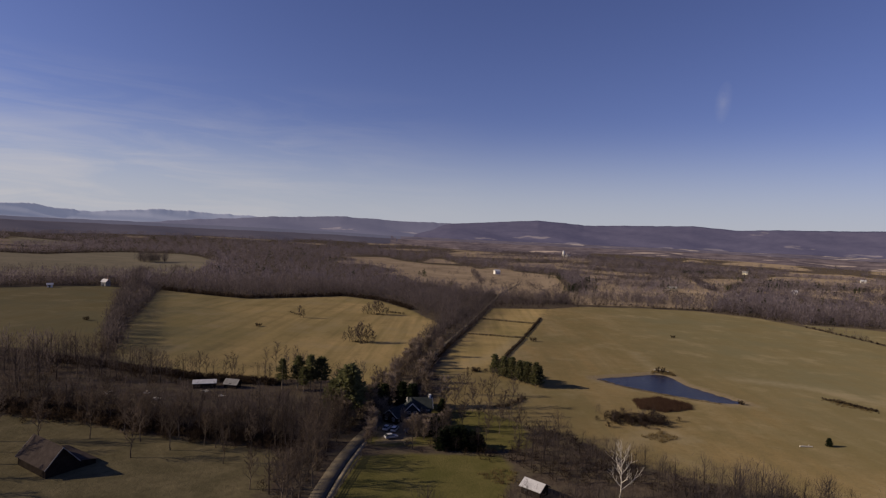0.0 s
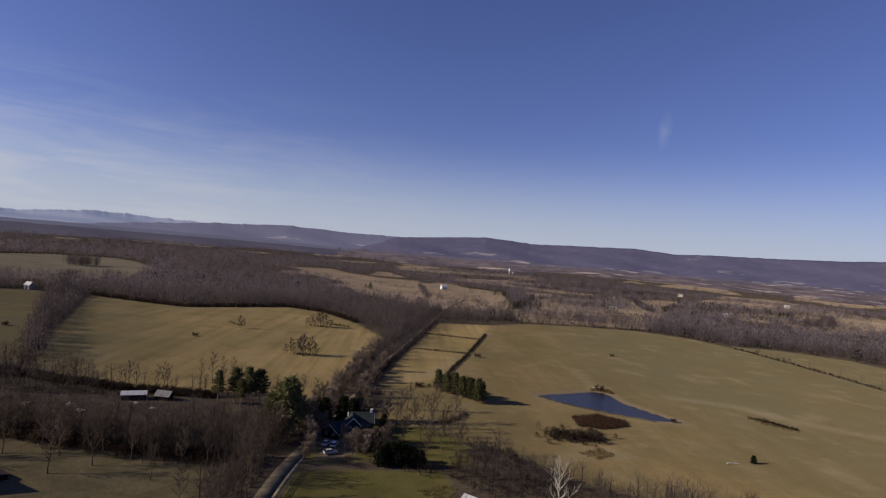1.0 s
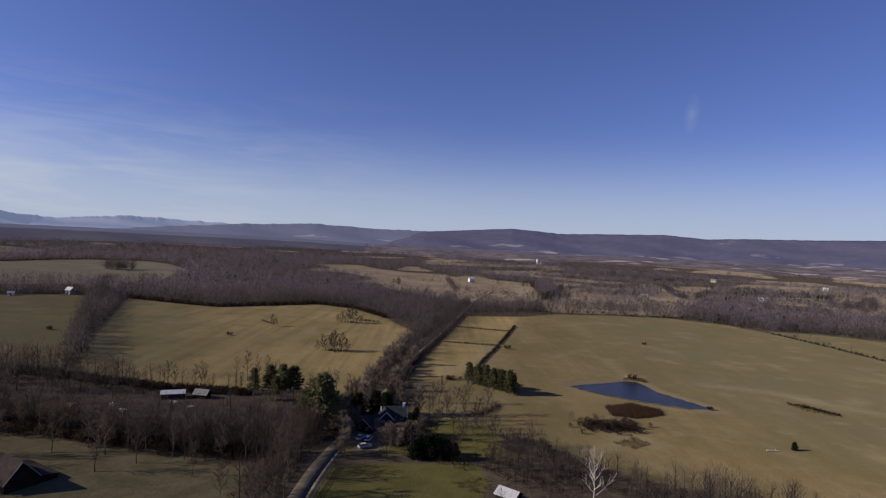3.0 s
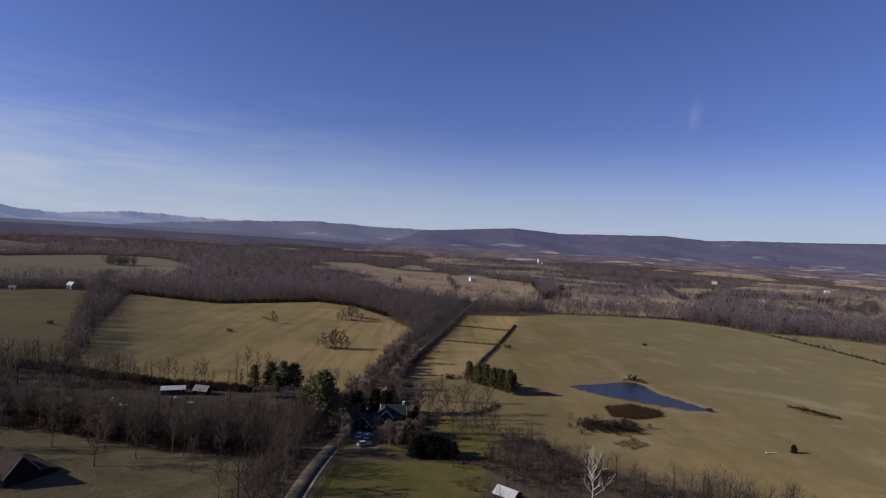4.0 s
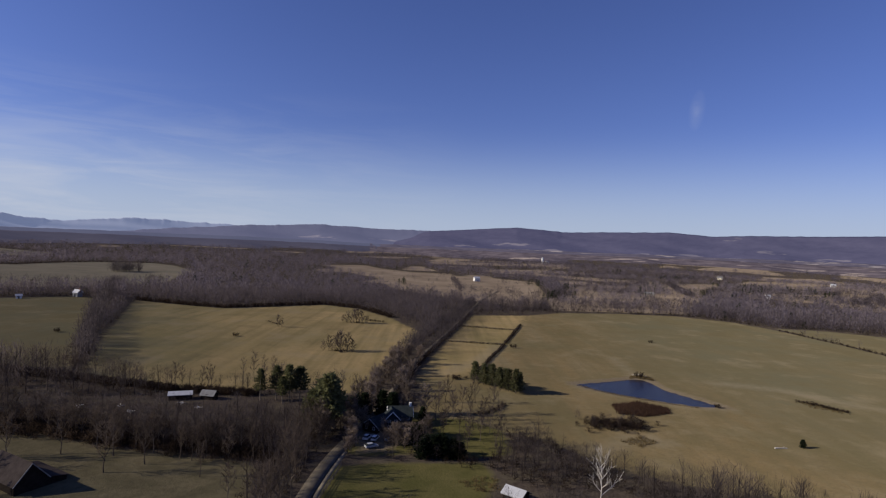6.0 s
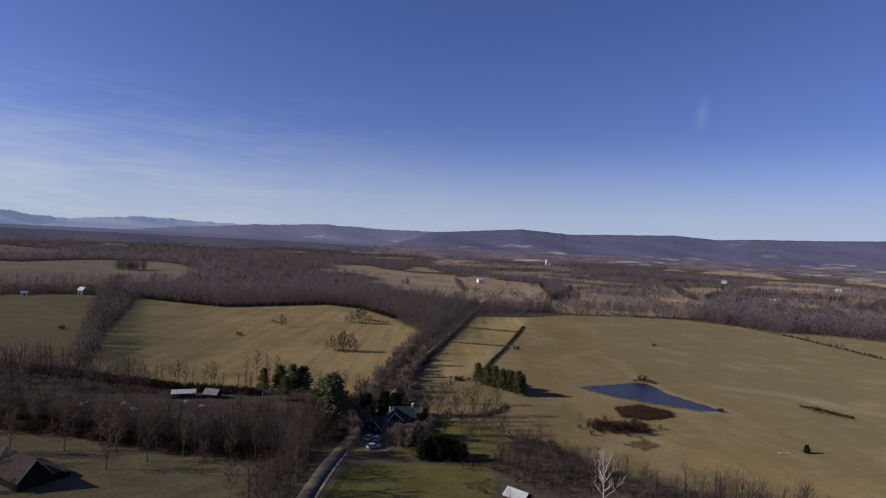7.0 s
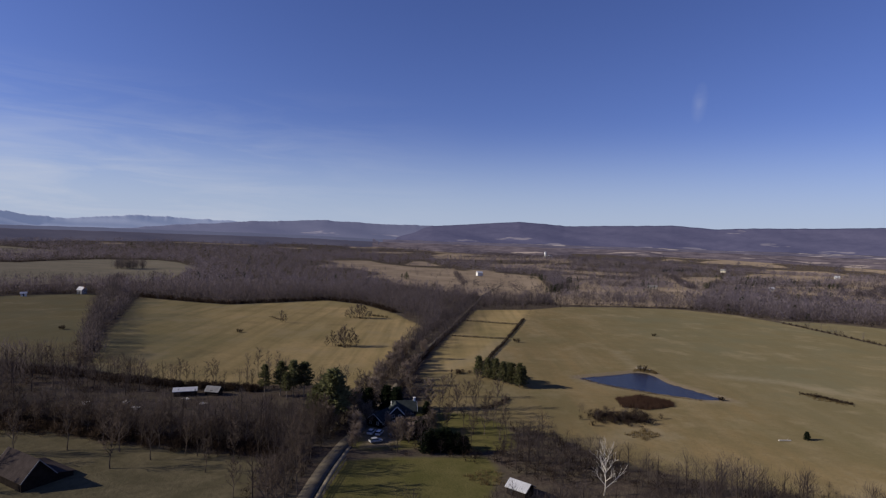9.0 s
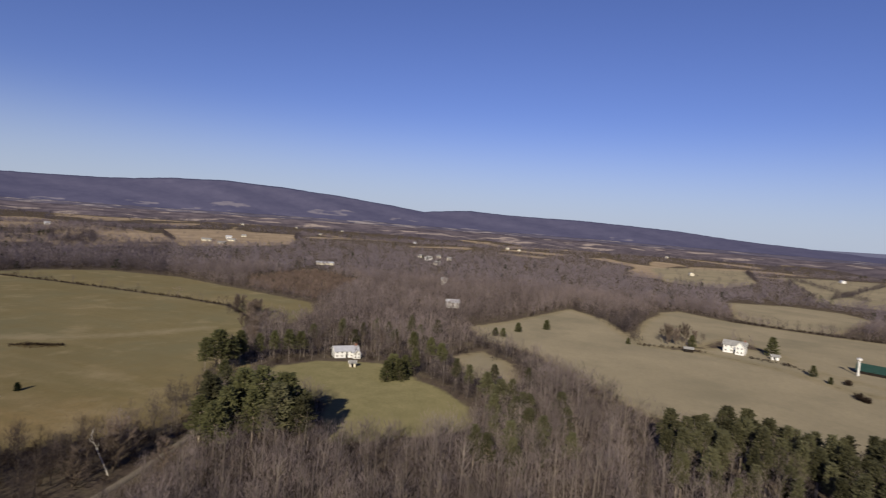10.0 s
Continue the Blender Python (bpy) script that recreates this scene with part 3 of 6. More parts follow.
def build_ground():
    me, x, y = grid_mesh("ground", axis(-420, 470, 3.6, 4950), axis(60, 630, 3.6, 4950), lands)
    me.polygons.foreach_set("use_smooth", np.ones(len(me.polygons), bool))

    def cover(name, values):
        at = me.attributes.new(name, "FLOAT", "POINT")
        at.data.foreach_set("value", np.clip(values, -60, 60).astype(np.float32))

    grass = strip_distance(x, y)
    for plot in GRASS:
        grass = np.maximum(grass, distance(x, y, plot))
    cover("grass", grass)
    hay = np.full(x.shape, -60.0)
    for plot in HAY:
        hay = np.maximum(hay, distance(x, y, plot))
    cover("hay", hay)
    hazy_lea = strip_distance(x, y)
    for plot in LEA:
        hazy_lea = np.maximum(hazy_lea, distance(x, y, plot))
    cover("hazy_lea", hazy_lea)
    gold = np.full(x.shape, -60.0)
    for plot in (MIDDLE_FIELD, PADDOCKS):
        gold = np.maximum(gold, distance(x, y, plot))
    cover("gold", gold)
    worn = np.full(x.shape, -60.0)
    for line, half in WORN:
        for (ax, ay), (bx, by) in zip(line, line[1:]):
            dx, dy = bx - ax, by - ay
            t = np.clip(((x - ax) * dx + (y - ay) * dy) / (dx * dx + dy * dy), 0, 1)
            worn = np.maximum(worn, half - np.hypot(x - ax - t * dx, y - ay - t * dy))
    cover("worn", worn)
    cover("olive", np.maximum(distance(x, y, OLIVE), distance(x, y, WEST_OLIVE)))
    green = np.full(x.shape, -60.0)
    for plot in GREEN:
        green = np.maximum(green, distance(x, y, plot))
    cover("lawn", green)
    cover("shaded_lawn", np.maximum(np.maximum(distance(x, y, LAWN), distance(x, y, HOUSE_LOT)), distance(x, y, GARDEN)) + 3)
    cover("rough", distance(x, y, SOUTH_FIELD) + 4)
    cover("bare", np.maximum(2.5 - np.abs(distance(x, y, POND) + 1.5), distance(x, y, DRIVE_YARD)))
    ob = part("ground", me, ground_material())
    return tagged(ob, "winter farmland of tan grass, green lawns and leaf litter", "ground", kind="structure")


build_ground()


def ribbon(name, line, width, material, label, lift=0.06):
    """A road that follows the ground, with a slight crown."""
    pts = []
    for (ax, ay), (bx, by) in zip(line, line[1:]):
        n = max(2, int(math.hypot(bx - ax, by - ay) / 4))
        pts += [(ax + (bx - ax) * i / n, ay + (by - ay) * i / n) for i in range(n)]
    pts.append(line[-1])
    pts = np.array(pts)
    for _ in range(12):
        pts[1:-1] = (pts[:-2] + 2 * pts[1:-1] + pts[2:]) / 4
    way = np.gradient(pts, axis=0)
    way /= np.linalg.norm(way, axis=1)[:, None]
    side = np.stack([way[:, 1], -way[:, 0]], -1)
    across = np.array([-0.5, -0.46, 0.0, 0.46, 0.5])
    span = np.interp(pts[:, 1], [0, width[2], width[2] + 25, 2000], [width[0], width[0], width[1], width[1]])
    rise = np.array([-0.35, 0.0, 0.08, 0.0, -0.35]) + lift
    co = []
    for o, up in zip(across, rise):
        p = pts + side * (span * o)[:, None]
        co.append(np.column_stack([p, lands(pts[:, 0], pts[:, 1]) + up]))
    co = np.stack(co, 1).reshape(-1, 3)
    n = len(pts)
    i = (np.arange(n - 1)[:, None] * 5 + np.arange(4)[None, :]).ravel()
    me = quad_mesh(name, co, np.stack([i, i + 1, i + 6, i + 5], -1))
    return tagged(part(name, me, material), label, "road", kind="structure")


ribbon("road", ROAD, (4.2, 2.9, 200), ASPHALT, "narrow grey country road between bare hedgerow trees", 0.25)
ribbon("verge", [(px + 3.1, py) for px, py in ROAD[:5]], (1.5, 1.5, 100), VERGE, "pale strip of gravel beside the road", 0.0)
ribbon("lane", LANE, (2.4, 2.4, 100), GRAVEL, "pale gravel lane through the woods", 0.2)

water_mesh, _, _ = grid_mesh("water", np.arange(66, 137, 4.0), np.arange(246, 313, 4.0), lambda x, y: x * 0 - 0.25)
tagged(part("water", water_mesh, water_material()), "small deep blue farm pond in the pasture", "pond", kind="structure")


# ---- ridges on the skyline ----
def skyline(name, profile, foot, crest, material, label, seed, pastures=(), base=8, jag=1.0):
    """profile: compass degrees east of north and degrees above eye level."""
    az = np.radians(np.arange(profile[0][0], profile[-1][0] + 0.1, 1.0 if profile[0][0] >= 100 else 0.25 if profile[0][0] == -80 else 0.12))
    up = np.interp(np.degrees(az), [p[0] for p in profile], [p[1] for p in profile])
    gen = np.random.RandomState(seed)
    rough = np.convolve(gen.normal(0, 1, len(az)), np.ones(5) / 5, "same") * 1.5 + np.convolve(gen.normal(0, 1, len(az)), np.ones(25) / 25, "same") * 6
    rough = rough * jag + (jag - 1.0) * np.convolve(gen.normal(0, 1, len(az)), np.ones(11) / 11, "same") * 8
    top = 70 + np.tan(np.radians(up)) * crest
    rows = 28
    co, tone = [], []
    for j in range(rows + 1):
        s = j / rows
        r = foot + (crest - foot) * s + 0.06 * (crest - foot) * np.sin(az * 40 + j * 0.4) * s * (1 - s) * 2
        z = base + (top - base) * (s ** 1.3) + 10 * np.sin(az * 37 + 3 * s) * s * (1 - s) * 3 + rough * s ** 8
        co.append(np.stack([r * np.sin(az), r * np.cos(az), z], -1))
        t = np.full(len(az), 0.38 if 0.04 < s < 0.42 and pastures else 0.0)
        for a0, a1, s0, s1 in pastures:
            d = np.degrees(az)
            s0, s1 = (s0 + 0.1, s1 + 0.12) if s0 < 0.35 else (s0, s1)
            t = np.maximum(t, np.clip(1.6 - 1.6 * (((d - (a0 + a1) / 2) / (a1 - a0) * 1.5) ** 2 + ((s - (s0 + s1) / 2 - 0.01 * np.sin(d * 3)) / (s1 - s0) * 2) ** 2), 0, 1))
        tone.append(t)
    r = crest + 60
    co.append(np.stack([r * np.sin(az), r * np.cos(az), -30 + 0 * az], -1))
    tone.append(np.zeros(len(az)))
    n = len(az)
    co = np.stack(co, 0).reshape(-1, 3)
    i = (np.arange(rows + 1)[:, None] * n + np.arange(n - 1)[None, :]).ravel()
    me = quad_mesh(name, co, np.stack([i, i + 1, i + n + 1, i + n], -1))
    me.polygons.foreach_set("use_smooth", np.ones(len(me.polygons), bool))
    at = me.attributes.new("pasture", "FLOAT", "POINT")
    at.data.foreach_set("value", np.concatenate(tone).astype(np.float32))
    return tagged(part(name, me, material), label, "ridge", kind="structure")


# Haze painted by distance: farther slopes get bluer, paler colours and more glow.
RIDGE = ridge_material("hazy_wooded_ridge", (0.040, 0.038, 0.064), (0.104, 0.098, 0.140), (0.21, 0.19, 0.20), 0.75, (0.014, 0.018, 0.042))
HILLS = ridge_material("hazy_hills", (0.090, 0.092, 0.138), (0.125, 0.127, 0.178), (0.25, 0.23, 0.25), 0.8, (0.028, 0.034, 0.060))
BLUE = ridge_material("hazy_blue_mountains", (0.19, 0.21, 0.29), (0.24, 0.26, 0.34), (0.3, 0.3, 0.36), 0.2, (0.11, 0.13, 0.18))
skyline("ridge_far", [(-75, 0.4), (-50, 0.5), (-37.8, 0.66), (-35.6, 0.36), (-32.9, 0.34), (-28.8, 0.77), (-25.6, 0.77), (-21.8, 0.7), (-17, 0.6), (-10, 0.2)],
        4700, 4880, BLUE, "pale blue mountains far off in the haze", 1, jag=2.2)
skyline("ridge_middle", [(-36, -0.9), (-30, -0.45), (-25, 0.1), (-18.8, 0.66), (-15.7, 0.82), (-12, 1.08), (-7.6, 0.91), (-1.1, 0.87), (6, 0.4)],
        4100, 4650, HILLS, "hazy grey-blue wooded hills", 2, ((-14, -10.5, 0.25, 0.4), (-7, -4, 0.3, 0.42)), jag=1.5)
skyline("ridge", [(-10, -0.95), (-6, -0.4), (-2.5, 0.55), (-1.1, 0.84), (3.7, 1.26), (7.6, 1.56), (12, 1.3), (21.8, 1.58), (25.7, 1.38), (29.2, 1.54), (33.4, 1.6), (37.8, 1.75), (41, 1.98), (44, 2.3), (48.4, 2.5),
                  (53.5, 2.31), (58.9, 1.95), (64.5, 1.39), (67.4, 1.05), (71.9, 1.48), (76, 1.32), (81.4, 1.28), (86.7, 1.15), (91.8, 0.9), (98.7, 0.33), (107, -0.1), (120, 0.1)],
        3800, 4600, RIDGE, "long dark hazy wooded mountain ridge in winter", 3,
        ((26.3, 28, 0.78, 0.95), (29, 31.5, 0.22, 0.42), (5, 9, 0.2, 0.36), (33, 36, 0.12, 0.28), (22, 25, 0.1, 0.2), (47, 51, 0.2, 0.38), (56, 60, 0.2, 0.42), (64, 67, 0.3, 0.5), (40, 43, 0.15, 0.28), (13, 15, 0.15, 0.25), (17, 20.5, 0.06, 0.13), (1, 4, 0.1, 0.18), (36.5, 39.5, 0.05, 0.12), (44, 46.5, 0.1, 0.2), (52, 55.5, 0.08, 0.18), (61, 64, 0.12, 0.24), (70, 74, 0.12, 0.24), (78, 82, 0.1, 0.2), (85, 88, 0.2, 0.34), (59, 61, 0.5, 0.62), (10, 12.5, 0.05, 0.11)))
LOW = [(-80, -0.35), (-30, -0.4), (-14, -0.5), (-6, -0.65), (4, -0.65), (20, -0.55), (45, -0.45), (60, -0.35), (80, -0.4), (98, -0.5), (125, -0.6)]
# The lowland belts carry haze in colour and emission too.
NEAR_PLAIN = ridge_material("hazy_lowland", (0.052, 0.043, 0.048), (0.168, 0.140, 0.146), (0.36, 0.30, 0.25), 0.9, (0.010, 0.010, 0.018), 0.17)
FAR_PLAIN = ridge_material("hazy_blue_lowland", (0.056, 0.050, 0.066), (0.138, 0.120, 0.142), (0.35, 0.31, 0.28), 0.9, (0.016, 0.018, 0.032), 0.2)
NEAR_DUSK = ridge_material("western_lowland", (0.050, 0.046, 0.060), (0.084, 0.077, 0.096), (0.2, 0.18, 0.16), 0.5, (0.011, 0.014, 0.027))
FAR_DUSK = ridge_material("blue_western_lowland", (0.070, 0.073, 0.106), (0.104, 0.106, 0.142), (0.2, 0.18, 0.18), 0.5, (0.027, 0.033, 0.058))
strips = random.Random(12)


def clearings(count):
    """Long narrow pastures, more of them to the east: degrees and share of the slope."""
    out = []
    for _ in range(count):
        a, s0 = strips.triangular(-3, 112, 75), strips.uniform(0.05, 0.95)
        out.append((a, a + strips.uniform(1.0, 4.5), s0, s0 + strips.uniform(0.07, 0.15)))
    return tuple(out)


WEST_LOW = LOW[:4]
EAST_LOW = [(-7, -0.62)] + LOW[3:]
skyline("lowland", [(a, e - 0.28) for a, e in EAST_LOW], 2450, 3150, NEAR_PLAIN, "hazy mauve-brown wooded lowland with narrow pale pastures far off", 6, clearings(150), -14)
skyline("lowland_far", EAST_LOW, 3100, 3850, FAR_PLAIN, "hazy grey-mauve wooded lowland below the mountains", 7, clearings(150), -6)
skyline("lowland_west", [(a, e - 0.28) for a, e in WEST_LOW], 2450, 3150, NEAR_DUSK, "dark hazy wooded lowland far off in the west", 16, (), -14)
skyline("lowland_far_west", WEST_LOW, 3100, 3850, FAR_DUSK, "dark blue hazy wooded lowland below the mountains", 17, (), -6)
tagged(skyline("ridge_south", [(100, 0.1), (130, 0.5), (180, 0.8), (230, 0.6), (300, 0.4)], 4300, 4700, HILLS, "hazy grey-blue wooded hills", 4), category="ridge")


# ---- growth ----
def bare_tree(seed, height, spread, limbs=11, subs=5, twigs=18, girth=0.013, lean=0.02, first=0.28, twig_width=0.045, twig_length=1.7, upright=1.0):
    """A leafless broadleaf: wood and fine twigs as two meshes."""
    r = random.Random(seed)
    wood, fine = Geo(), Geo()
    p, rad = Vector((0, 0, -0.3)), height * girth
    bends = [p]
    for i in range(6):
        q = p + Vector((r.uniform(-1, 1) * lean * height, r.uniform(-1, 1) * lean * height, height * 0.92 / 6))
        r1 = height * girth * (1 - (i + 1) / 6.6)
        wood.tube(p, q, rad * (1.25 if i == 0 else 1), r1, 6)
        p, rad = q, r1
        bends.append(p)

    def on_trunk(s):
        k = min(int(s * 6), 5)
        return bends[k].lerp(bends[k + 1], s * 6 - k)

    for i in range(limbs):
        s = first + (0.97 - first) * (i + r.random() * 0.6) / limbs
        a = i * 2.4 + r.uniform(-0.4, 0.4)
        rise = (r.uniform(0.7, 1.5) + 0.7 * s) * upright
        size = spread * (1.05 - 0.65 * (s - first)) * r.uniform(0.75, 1.15)
        start = on_trunk(s)
        way = Vector((math.cos(a), math.sin(a), rise)).normalized()
        mid = start + way * size * 0.55
        end = mid + (way + Vector((r.uniform(-0.35, 0.35), r.uniform(-0.35, 0.35), r.uniform(-0.05, 0.5)))).normalized() * size * 0.5
        r0 = height * girth * (1.05 - s) * 0.62 + 0.03
        wood.tube(start, mid, r0, r0 * 0.62, 4)
        wood.tube(mid, end, r0 * 0.62, 0.025, 3)
        for j in range(subs):
            u = 0.25 + 0.75 * (j + r.random()) / subs
            b = start.lerp(mid, u / 0.55) if u < 0.55 else mid.lerp(end, (u - 0.55) / 0.45)
            w = (way + Vector((r.uniform(-1, 1), r.uniform(-1, 1), r.uniform(-0.2, 0.9)))).normalized()
            tip = b + w * size * r.uniform(0.28, 0.5)
            wood.tube(b, tip, r0 * 0.35, 0.02, 3)
            for k in range(twigs):
                c = b.lerp(tip, 0.15 + 0.85 * (k + r.random()) / twigs)
                t = (w + Vector((r.uniform(-1.1, 1.1), r.uniform(-1.1, 1.1), r.uniform(-0.3, 1.1)))).normalized()
                fine.blade(c, c + t * r.uniform(0.5, 1.0) * twig_length, twig_width, r)
    return wood, fine


def pine(seed, height, spread, whorls=13, ragged=0.35, size=0.8, first=0.25, count=14, cone=True):
    """A conifer: trunk and branches, and a crown of needle sprays."""
    r = random.Random(seed)
    wood, crown = Geo(), Geo()
    wood.tube((0, 0, -0.3), (0, 0, height * 0.6), height * 0.017, height * 0.01, 6)
    wood.tube((0, 0, height * 0.6), (0, 0, height * 0.97), height * 0.01, 0.03, 5)
    for i in range(whorls):
        s = first + (0.98 - first) * i / (whorls - 1)
        reach = spread * (min(1.0, 1.2 * (1 - s) ** 0.8 + 0.1) if cone else min(1.0, 1.7 * (1 - s) ** 0.6) * (0.75 + 0.25 * min(1, s * 2.2)))
        for j in range(6):
            a = j * math.pi / 3 + i * 0.7 + r.uniform(-0.3, 0.3)
            out = reach * (1 - ragged * r.random())
            b0 = Vector((0, 0, s * height))
            b1 = Vector((math.cos(a) * out, math.sin(a) * out, s * height + out * r.uniform(-0.1, 0.35)))
            wood.tube(b0, b1, 0.07, 0.02, 3)
            for k in range(count):
                c = b0.lerp(b1, 0.2 + 0.85 * r.random()) + Vector((r.uniform(-1, 1), r.uniform(-1, 1), r.uniform(-0.5, 0.7))) * size * 0.8
                w = Vector((math.cos(a) + r.uniform(-0.8, 0.8), math.sin(a) + r.uniform(-0.8, 0.8), r.uniform(-0.2, 0.9))).normalized()
                crown.blade(c, c + w * size * r.uniform(0.9, 1.6), size * 0.75, r)
    return wood, crown


def shrub(seed, height, spread, stems=16, twigs=16, width=0.09):
    """A tangle of thin stems."""
    r = random.Random(seed)
    g = Geo()
    for i in range(stems):
        a = r.uniform(0, 2 * math.pi)
        d = spread * math.sqrt(r.random())
        base = Vector((math.cos(a) * d * 0.6, math.sin(a) * d * 0.6, -0.1))
        tip = Vector((math.cos(a) * d, math.sin(a) * d, height * r.uniform(0.6, 1.0)))
        g.tube(base, tip, 0.05, 0.015, 3)
        for k in range(twigs):
            c = base.lerp(tip, 0.25 + 0.75 * r.random())
            w = Vector((r.uniform(-1, 1), r.uniform(-1, 1), r.uniform(0, 1.2))).normalized()
            g.blade(c, c + w * height * r.uniform(0.2, 0.4), width, r)
    return g


def tree_thing(name, wood, crown, bark, leaf, label, category="tree"):
    ob = new(name)
    part("trunk", wood, bark, ob)
    part("crown", crown, leaf, ob)
    return tagged(ob, label, category)


def haze_tree(seed, limbs, count, width, length, first=0.3, stem=True, radius=0.31):
    """A leafless tree one metre high: trunk, a few limbs, and a rounded, lumpy cloud of twigs."""
    r = random.Random(seed)
    g = Geo()
    lean = Vector((r.uniform(-0.05, 0.05), r.uniform(-0.05, 0.05), 0.0))
    if stem:
        g.tube((0, 0, -0.03), lean + Vector((0, 0, 0.8)), 0.012, 0.003, 3)
    low = first * 0.9
    for i in range(limbs if stem else 0):
        s = r.uniform(first * 0.8, 0.65)
        a = i * 2.4 + r.random()
        w = Vector((math.cos(a), math.sin(a), r.uniform(0.8, 2.0))).normalized()
        b0 = lean * s + Vector((0, 0, s))
        g.blade(b0, b0 + w * r.uniform(0.22, 0.38), max(width * 1.6, 0.008), r)
    lumps = []
    for i in range(9):
        a, u = i * 2.4 + r.uniform(-0.5, 0.5), (i + r.random()) / 9
        d = radius * 0.72 * math.sin(math.pi * (0.16 + 0.74 * u)) * r.uniform(0.6, 1.15)
        lumps.append(lean + Vector((math.cos(a) * d, math.sin(a) * d, low + (0.88 - low) * u)))
    heart = lean + Vector((0, 0, low))
    for i in range(count):
        c = lumps[i % 9] + Vector((r.gauss(0, 1), r.gauss(0, 1), r.gauss(0, 0.9))) * radius * 0.30
        c.z = max(c.z, low * 0.8)
        t = (c - heart).normalized() + Vector((r.uniform(-0.7, 0.7), r.uniform(-0.7, 0.7), r.uniform(-0.2, 0.9)))
        t.normalize()
        g.blade(c - t * length * 0.5, c + t * length * r.uniform(0.4, 0.7), width, r)
    return triangles(g)


def stem_tree(seed, limbs, first=0.3):
    """The straight trunk and main limbs of a woodland tree one metre high."""
    r = random.Random(seed)
    g = Geo()
    lean = Vector((r.uniform(-0.05, 0.05), r.uniform(-0.05, 0.05), 0.0))
    g.tube((0, 0, -0.03), lean * 0.5 + Vector((0, 0, 0.45)), 0.013, 0.009, 4)
    g.tube(lean * 0.5 + Vector((0, 0, 0.45)), lean + Vector((0, 0, 0.9)), 0.009, 0.003, 4)
    for i in range(limbs):
        s = r.uniform(first, 0.72)
        a = i * 2.4 + r.random()
        w = Vector((math.cos(a), math.sin(a), r.uniform(1.0, 2.4))).normalized()
        b0 = lean * s + Vector((0, 0, s))
        g.tube(b0, b0 + w * r.uniform(0.16, 0.3), 0.005, 0.0015, 3)
    return triangles(g)


def low_pine(seed, count, width):
    r = random.Random(seed)
    g = Geo()
    g.tube((0, 0, -0.03), (0, 0, 0.7), 0.02, 0.006, 3)
    for i in range(count):
        s = r.uniform(0.15, 1.0)
        a = r.uniform(0, 6.28)
        out = (1.05 - s) * 0.26 * r.uniform(0.3, 1)
        c = Vector((math.cos(a) * out, math.sin(a) * out, s * 0.92))
        g.blade(c, c + Vector((math.cos(a), math.sin(a), r.uniform(0.0, 1.2))).normalized() * r.uniform(0.08, 0.16), width, r)
    return triangles(g)


def triangles(g):
    tris = []
    for f in g.f:
        for k in range(1, len(f) - 1):
            tris.append((f[0], f[k], f[k + 1]))
    return np.array(g.v, np.float32), np.array(tris, np.int32)


def join_growth(name, kinds, places, material, label, category, seed=3):
    """Many plants in one mesh. places: rows of x, y, height, width."""
    gen = np.random.RandomState(seed)
    pick = gen.randint(0, len(kinds), len(places))
    turn = gen.uniform(0, 2 * np.pi, len(places))
    ground = lands(places[:, 0], places[:, 1])
    tint = gen.rand(len(places)) ** 1.3
    vs, fs, tones, base = [], [], [], 0
    for k, (v, f) in enumerate(kinds):
        rows = np.where(pick == k)[0]
        if not len(rows):
            continue
        c, s = np.cos(turn[rows])[:, None], np.sin(turn[rows])[:, None]
        w, h = places[rows, 3][:, None], places[rows, 2][:, None]
        x = (v[None, :, 0] * c - v[None, :, 1] * s) * w + places[rows, 0][:, None]
        y = (v[None, :, 0] * s + v[None, :, 1] * c) * w + places[rows, 1][:, None]
        z = v[None, :, 2] * h + ground[rows][:, None]
        vs.append(np.stack([x, y, z], -1).reshape(-1, 3))
        tones.append(np.repeat(tint[rows], len(v)))
        fs.append((f[None] + (np.arange(len(rows)) * len(v))[:, None, None] + base).reshape(-1, 3))
        base += len(rows) * len(v)
    me = quad_mesh(name, np.concatenate(vs), np.concatenate(fs))
    me.attributes.new("tone", "FLOAT", "POINT").data.foreach_set("value", np.concatenate(tones).astype(np.float32))
    return tagged(part(name, me, material), label, category, kind="stuff")


def along(line, step, jitter, gen):
    """Places along a line, unevenly set."""
    out = []
    for (ax, ay), (bx, by) in zip(line, line[1:]):
        n = max(1, int(math.hypot(bx - ax, by - ay) / step))
        for i in range(n):
            t = (i + gen.random()) / n
            out.append((ax + (bx - ax) * t + gen.gauss(0, jitter), ay + (by - ay) * t + gen.gauss(0, jitter)))
    return out


# ---- buildings ----
def window(parent, x, y, z, w, h, face, frame_material):
    """face: the wall's compass side, 's', 'n', 'e' or 'w' of the house's own plan."""
    turn = {"s": 0, "e": 90, "n": 180, "w": 270}[face]
    g = Geo()
    t = 0.10
    for lo, hi in (((-w / 2, -0.08, 0), (w / 2, 0.04, t)), ((-w / 2, -0.06, h - t), (w / 2, 0.04, h)), ((-w / 2, -0.05, t), (-w / 2 + t, 0.04, h - t)),
                   ((w / 2 - t, -0.05, t), (w / 2, 0.04, h - t)), ((-w / 2 + t, -0.03, h / 2 - 0.03), (w / 2 - t, 0.03, h / 2 + 0.03))):
        g.box(lo, hi)
    ob = part("window", g, frame_material, parent)
    ob.matrix_basis = pose(x, y, z, 0, 0, turn)
    p = Geo()
    p.box((-w / 2 + t, -0.02, t), (w / 2 - t, 0.0, h - t))
    part("pane", p, GLASS, ob)


